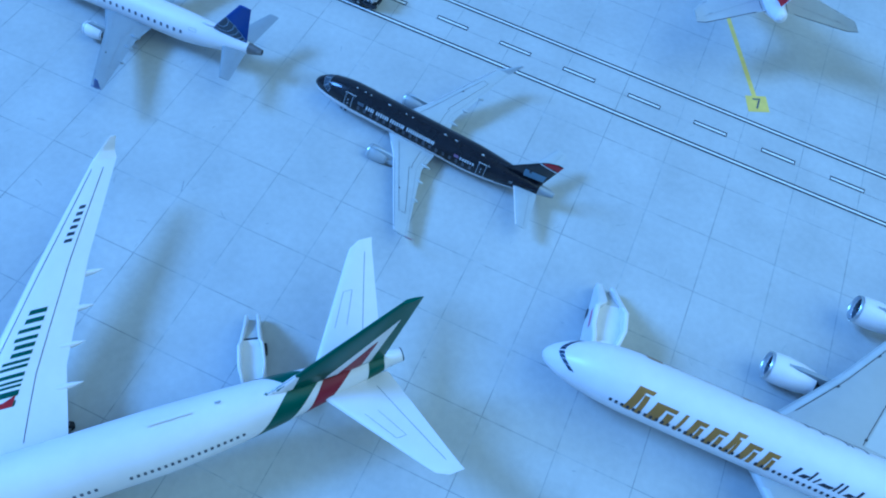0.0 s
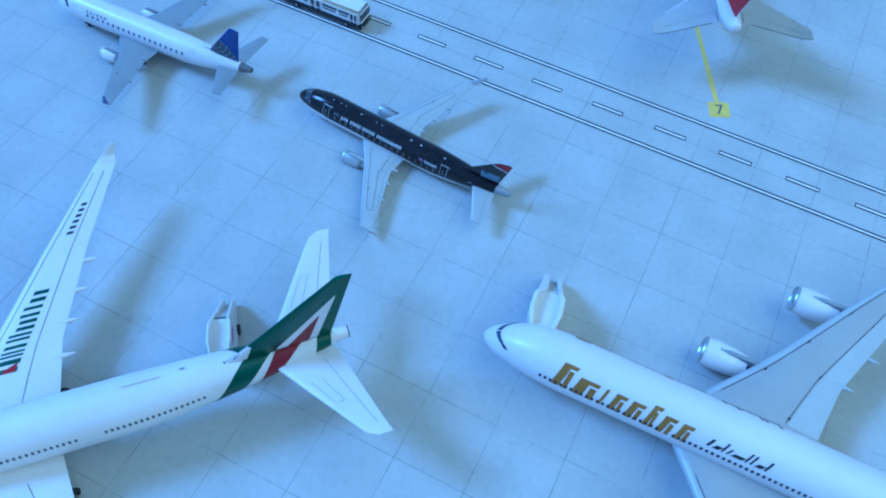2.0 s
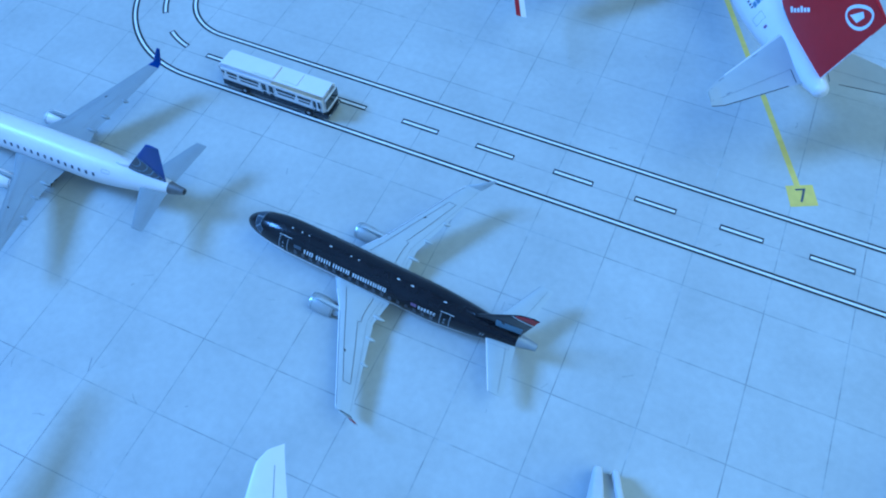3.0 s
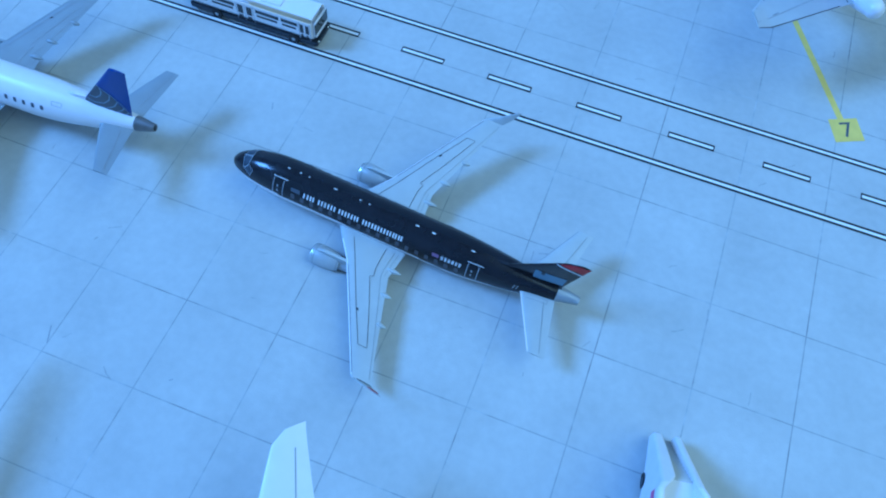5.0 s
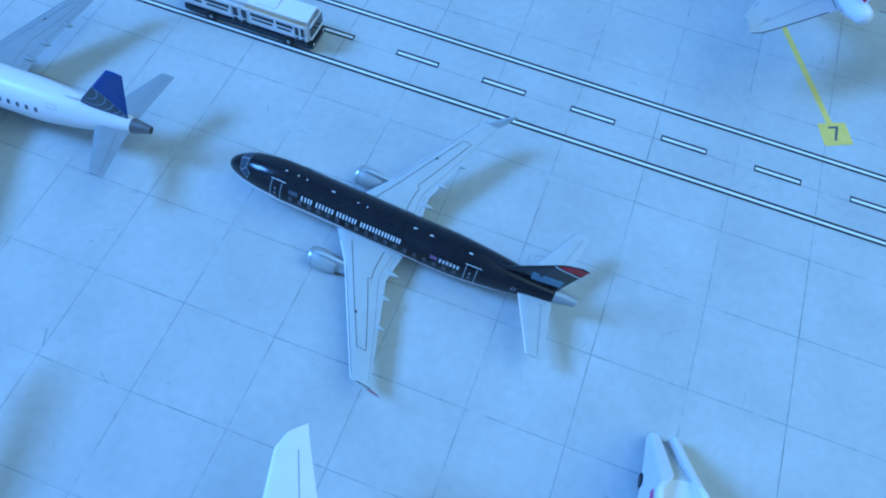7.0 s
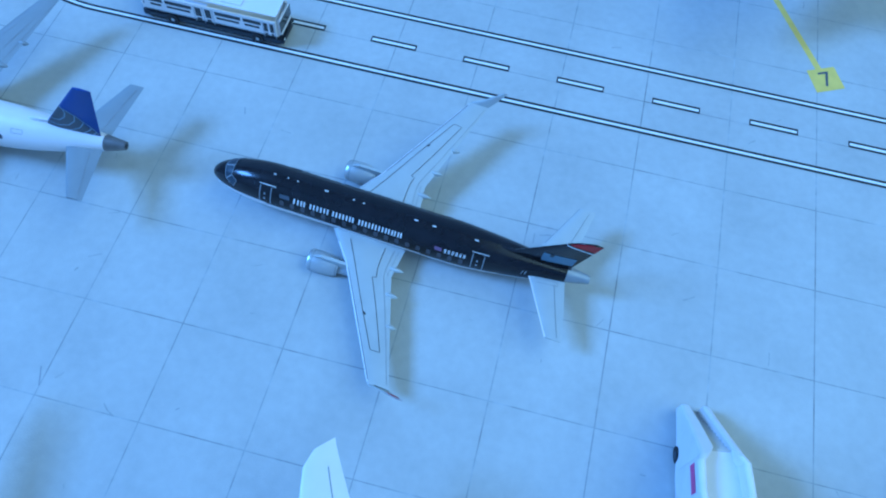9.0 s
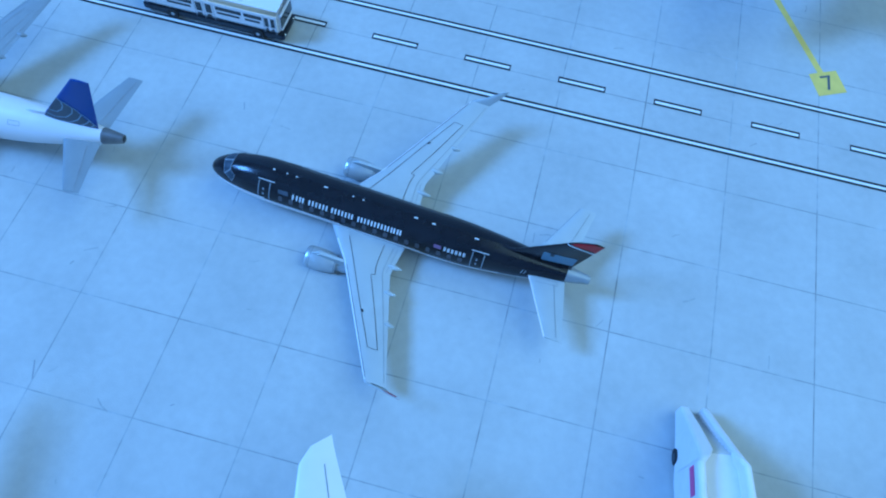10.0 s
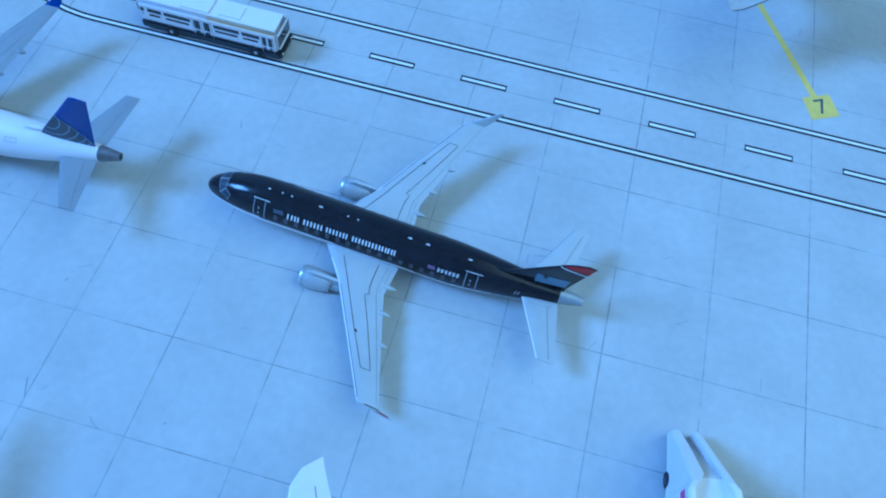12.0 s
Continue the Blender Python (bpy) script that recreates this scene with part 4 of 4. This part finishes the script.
def turned(x, y, h, pitch=0.0, roll=0.0, scale=1.0, z=0.0):
    """Heading h, then pitch and roll about the plane's own axes; x, y is the point under the nose."""
    r = Matrix.Rotation(radians(h), 4, "Z") @ Matrix.Rotation(radians(pitch), 4, "Y") @ Matrix.Rotation(radians(roll), 4, "X")
    return Matrix.Translation((x * MM, y * MM, z * MM)) @ r @ Matrix.Scale(scale, 4)


regional_jet("model_airplane", "glossy black regional jet model with white title and silver engines", turned(-43.1, 11.1, 176.7, -2.6, -4.2), "black")
regional_jet("model_airplane", "white regional jet model with blue fin and blue winglets", turned(-136.7, 7.8, 180.8, 0, 0, 1.03), "white")
wide_body("model_airplane", "white wide-body jet model with green, white and red tail", turned(-84.8, -164.4, 225.8), dict(length=147.0, wing_shift=0.0, livery="green", fairings=(20, 29, 37, 45), engines=((53.0, 23.5, 6.0, 14.5, 3.9),), winglet=(3.6, 1.5, 20.8), tail_half=28.3, tail_z=23.2, rake=2.2, slim=2.5, fin_top=46.5, fin_sweep=5.4, fin_tip=4.2, fin_end=141.8, fin_root=117.8, fin_foot=22.6, fin_front=(112.0, 21.4), hull=142.0, girth=6.9, body_z=15.2, tail_rise=4.9, tail_tip=0.285))
wide_body("model_airplane", "white four-engined jet model with gold title and grey wings", turned(45.2, -40.2, 180.9, 0, 0, 1.03), dict(length=170.0, wing_shift=6.5, livery="gold", fairings=(26, 36, 46, 56), engines=((51.3, 23.2, 5.8, 11.4, 3.7), (69.0, 47.8, 7.8, 11.4, 3.7)), tail_half=25.5, tail_z=22.0))
wide_body("model_airplane", "white wide-body jet model with red fin and grey tailplane", turned(8.2, 220.3, 116.0), dict(length=147.0, wing_shift=2.0, tip_back=-8.0, hull=145.8, livery="red", fairings=(26, 36, 46, 56), engines=((53.0, 23.5, 6.0, 14.5, 3.9),), tail_half=26.0, tail_z=20.8, fin_top=51.2, fin_sweep=6.8, fin_root=111.5, tail_len=49.0, tail_tip=0.27, tail_rise=8.4, girth=7.7, body_z=14.5, root_z=21.6, fin_foot=23.4, cut=5.9, gear_x=62.0))


# ---- vehicles ----
def bus(m):
    """An airport bus model 32 mm long; x along its length, front at +x."""
    b = thing("model_bus", "white airport bus model with dark skirt on the taxiway", "model bus", m=m)
    hl, hw, z0, z1 = 16.8, 3.7, 2.3, 8.4
    body = soft_box("body", -hl, hl, -hw, hw, z0, z1, WHITE, b, bevel=0.9, seg=4)
    soft_box("skirt", -hl + 0.25, hl - 0.25, -hw + 0.2, hw - 0.2, 0.7, z0 + 0.05, SKIRT, b, "dark lower skirt", bevel=0.2)
    soft_box("roof_pod", -6.5, 0.5, -2.5, 2.5, z1 - 0.05, z1 + 0.35, WHITE, b, "low roof pod", bevel=0.15)
    soft_box("roof_hatch", 2.6, 7.6, -2.0, 2.0, z1 - 0.05, z1 + 0.22, WHITE, b, "low roof hatch", bevel=0.1)
    for side in (1, -1):
        y = side * (hw + 0.03)

        def pane(name, x0, x1, za, zb, mat=WINDOW):
            soft_box(name, x0, x1, min(y, y - side * 0.12), max(y, y - side * 0.12), za, zb, mat, b, bevel=0)

        for x0, x1 in ((-15.7, -14.8), (-14.0, -10.7), (-10.1, -3.8), (1.7, 7.7), (8.3, 12.5)):
            pane("window", x0, x1, 5.75, 6.75)
            pane("window", x0 + 0.2, x1 - 0.5, 4.65, 5.25)
        for x0, x1 in ((-3.0, -1.6), (-0.7, 0.7), (13.1, 14.0), (14.5, 15.4)):
            pane("door_pane", x0, x1, 4.3, 6.8)
            pane("door_pane", x0 + 0.15, x1 - 0.15, 3.0, 3.9)
        for x0 in (-3.35, -1.2, 1.05, 12.85, 15.6):
            pane("door_seam", x0, x0 + 0.12, 2.5, 7.1, INKGREY)
        pane("side_line", -15.6, 15.6, 3.3, 3.5, INKGREY)
        for wx in (-9.3, 11.0):
            r = 1.35
            v, f = revolve([(-0.5, r * 0.7), (-0.45, r), (0.45, r), (0.5, r * 0.7)], (wx, side * (hw - 0.35), r), axis="y", n=20)
            wheel = shape("wheel", v, f, RUBBER, b, smooth=True)
            v, f = revolve([(-0.56, r * 0.1), (-0.54, r * 0.32), (0.54, r * 0.32), (0.56, r * 0.1)], (wx, side * (hw - 0.35), r), axis="y", n=14)
            shape("hub", v, f, SILVER, wheel)
    soft_box("windscreen", hl - 0.1, hl + 0.04, -hw + 0.6, hw - 0.6, 4.2, 7.1, WINDOW, b, bevel=0)
    soft_box("rear_window", -hl - 0.04, -hl + 0.1, -hw + 0.8, hw - 0.8, 5.0, 6.9, WINDOW, b, bevel=0)
    soft_box("bumper", hl - 0.3, hl + 0.35, -hw + 0.2, hw - 0.2, 1.0, 2.2, SKIRT, b, bevel=0.15)
    for yy in (-2.6, 2.6):
        v, f = revolve([(0, 0.42), (0.1, 0.38)], (hl + 0.32, yy, 1.75), n=12)
        shape("headlight", v, f, CHROME, b)
    return b


bus(pose(-0.0605, 0.0536, 0, 0, 0, -0.3))


def airstair(m, label, wide=1.0, sill=LOADBED, broad=0.0, slim=1.0):
    """A boarding stair truck model; x points to the foot of the stairs, the origin lies under the foot."""
    t = thing("model_stair_truck", label, "model vehicle", "white boarding stair trucks", m)
    top = 15.0
    for side in (1, -1):
        # side panel: a thin wall that climbs with the flight and widens round the platform
        line = [(0.0, 1.85, 0.9, 4.1), (-5.0, 2.15, 0.9, 8.7), (-9.9, 2.6, 0.9, 13.2), (-11.5, 2.8, 0.9, top - 0.4), (-12.6, 3.4, 0.9, top), (-17.5, 3.6, 0.9, top), (-20.0, 3.0, 0.9, top - 0.6), (-22.4, 2.5, 4.0, 12.9)]
        v, f = [], []
        for i, (x, y, lo, hi) in enumerate(line):
            # the broad rail swells towards the platform
            inner = 0.8 * slim + ((0.35, 0.8, 1.25, 0.3)[i] * broad if side == 1 and i < 4 else 0)
            outer, tuck = y * wide + 0.5 * slim, 0.55 if i > 3 else 0.0
            v += [(x, side * (outer - tuck), lo), (x - 0.15, side * outer, hi), (x - 0.15, side * (y * wide - inner), hi), (x, side * (y * wide - inner - tuck), lo)]
        n = len(line)
        for i in range(n - 1):
            for k in range(4):
                f.append((4 * i + k, 4 * i + (k + 1) % 4, 4 * i + 4 + (k + 1) % 4, 4 * i + 4 + k))
        f += [(3, 2, 1, 0), (4 * n - 4, 4 * n - 3, 4 * n - 2, 4 * n - 1)]
        panel = shape("side_panel", v, f, OFFWHITE, t)
        bev = panel.modifiers.new("edge", "BEVEL")
        bev.width, bev.segments, bev.limit_method = 0.0005, 3, "ANGLE"
        v = [(x, side * (y * wide + 0.5 * slim + 0.06 - 0.55 * (15.0 - z) / 14.1), z) for x, y, z in ((-12.75, 3.41, 10.6), (-17.4, 3.6, 10.6), (-17.4, 3.6, 12.9), (-12.75, 3.41, 12.9))]
        shape("stripe", v, [(0, 1, 2, 3)], MAGENTA, t, "magenta stripe on the side")
        for wx in (-8.6, -17.5):
            r = 1.5
            v, f = revolve([(-0.5, r * 0.7), (-0.4, r), (0.4, r), (0.5, r * 0.7)], (wx, side * (2.9 - 2.0 * max(1.0 - wide, 0)), r), axis="y", n=20)
            wheel = shape("wheel", v, f, RUBBER, t, smooth=True)
            v, f = revolve([(-0.56, r * 0.15), (-0.54, r * 0.5), (0.54, r * 0.5), (0.56, r * 0.15)], (wx, side * (2.9 - 2.0 * max(1.0 - wide, 0)), r), axis="y", n=14)
            shape("hub", v, f, SKIRT, wheel)
    # steps are coloured grey for the shade between the side panels
    for k in range(12):
        x = -0.5 - 0.8 * k
        z = 1.4 + 0.90 * k
        soft_box("step", x - 0.9, x, -(1.75 + 0.05 * k) * wide, (1.75 + 0.05 * k) * wide, z - 0.9, z, LOADBED, t, bevel=0)
    soft_box("platform", -20.2, -10.2, -3.0 * wide, 3.0 * wide, 11.4, 12.2, OFFWHITE, t, "pale platform floor", bevel=0.15)
    soft_box("bridge_plate", -22.3, -20.0, -2.5 * wide, 2.5 * wide, 11.5, 12.4, OFFWHITE, t, "white plate that reaches to the jet's door", bevel=0.2)
    soft_box("threshold", -10.5, -10.1, -2.1, 2.1, 12.15, 12.35, sill, t, "line where the flight meets the platform", bevel=0)
    soft_box("chassis", -21.5, -6.0, -2.2, 2.2, 1.2, 2.6, OFFWHITE, t, bevel=0.3)
    soft_box("underbody", -20.0, -9.5, -2.3, 2.3, 2.5, 11.5, LOADBED, t, bevel=0.3)
    soft_box("cab", -22.5, -18.0, -2.6, 2.6, 1.3, 5.4, OFFWHITE, t, bevel=0.6)
    soft_box("cab_window", -22.56, -22.3, -2.1, 2.1, 3.6, 5.0, WINDOW, t, bevel=0)
    return t


airstair(pose(0.0543, -0.0118, 0, 0, 0, 100), "white boarding stair truck model beside a jet's nose", 1.1, broad=1.0)
airstair(pose(-0.0217, -0.0602, 0, 0, 0, 124), "white boarding stair truck model beside a green tail", 0.78, NAVY, slim=0.6)

# small printed service marks on the sheet
for mx, my in ((4.7, 133.0), (76.2, 167.8), (82.9, 177.0)):
    ob = shape("hydrant_mark", [(mx - 2.4, my - 1.8, 0.03), (mx + 2.4, my - 1.8, 0.03), (mx + 2.4, my + 1.8, 0.03), (mx - 2.4, my + 1.8, 0.03)], [(0, 1, 2, 3)], BROWN_INK, ground, "small brown printed mark with yellow spot")
    v, f = revolve([(0.045, 0.7), (0.05, 0.1)], (mx, my, 0), axis="z", n=12)
    shape("yellow_spot", v, f, YELLOW, ob)
for sx, sy, an, ln in ((-45.4, 30.5, 110, 2.0), (-58.3, -35.0, 112, 3.6), (20.0, -50.0, 20, 0.8), (63.0, -60.0, 20, 0.8), (-32.9, -34.5, 40, 0.7)):
    c, s = math.cos(radians(an)) * ln / 2, math.sin(radians(an)) * ln / 2
    a, b = strip([(sx - c, sy - s), (sx + c, sy + s)], 0.22, 0.028)
    shape("ink_speck", a, b, INKGREY, ground, "tiny dark scratch on the sheet")
# faint rubbed marks in the print
rng = random.Random(7)
for k in range(70):
    sx, sy = rng.uniform(-120, 110), rng.uniform(-80, 110)
    an, ln = rng.uniform(0, 180), rng.uniform(0.6, 3.2)
    c, s = math.cos(radians(an)) * ln / 2, math.sin(radians(an)) * ln / 2
    w = rng.uniform(-0.2, 0.2)
    a, b = strip([(sx - c, sy - s), (sx - w * s, sy + w * c), (sx + c, sy + s)], rng.uniform(0.12, 0.3), 0.024)
    shape("ink_speck", a, b, SMUDGE, ground, "faint rubbed mark on the sheet")
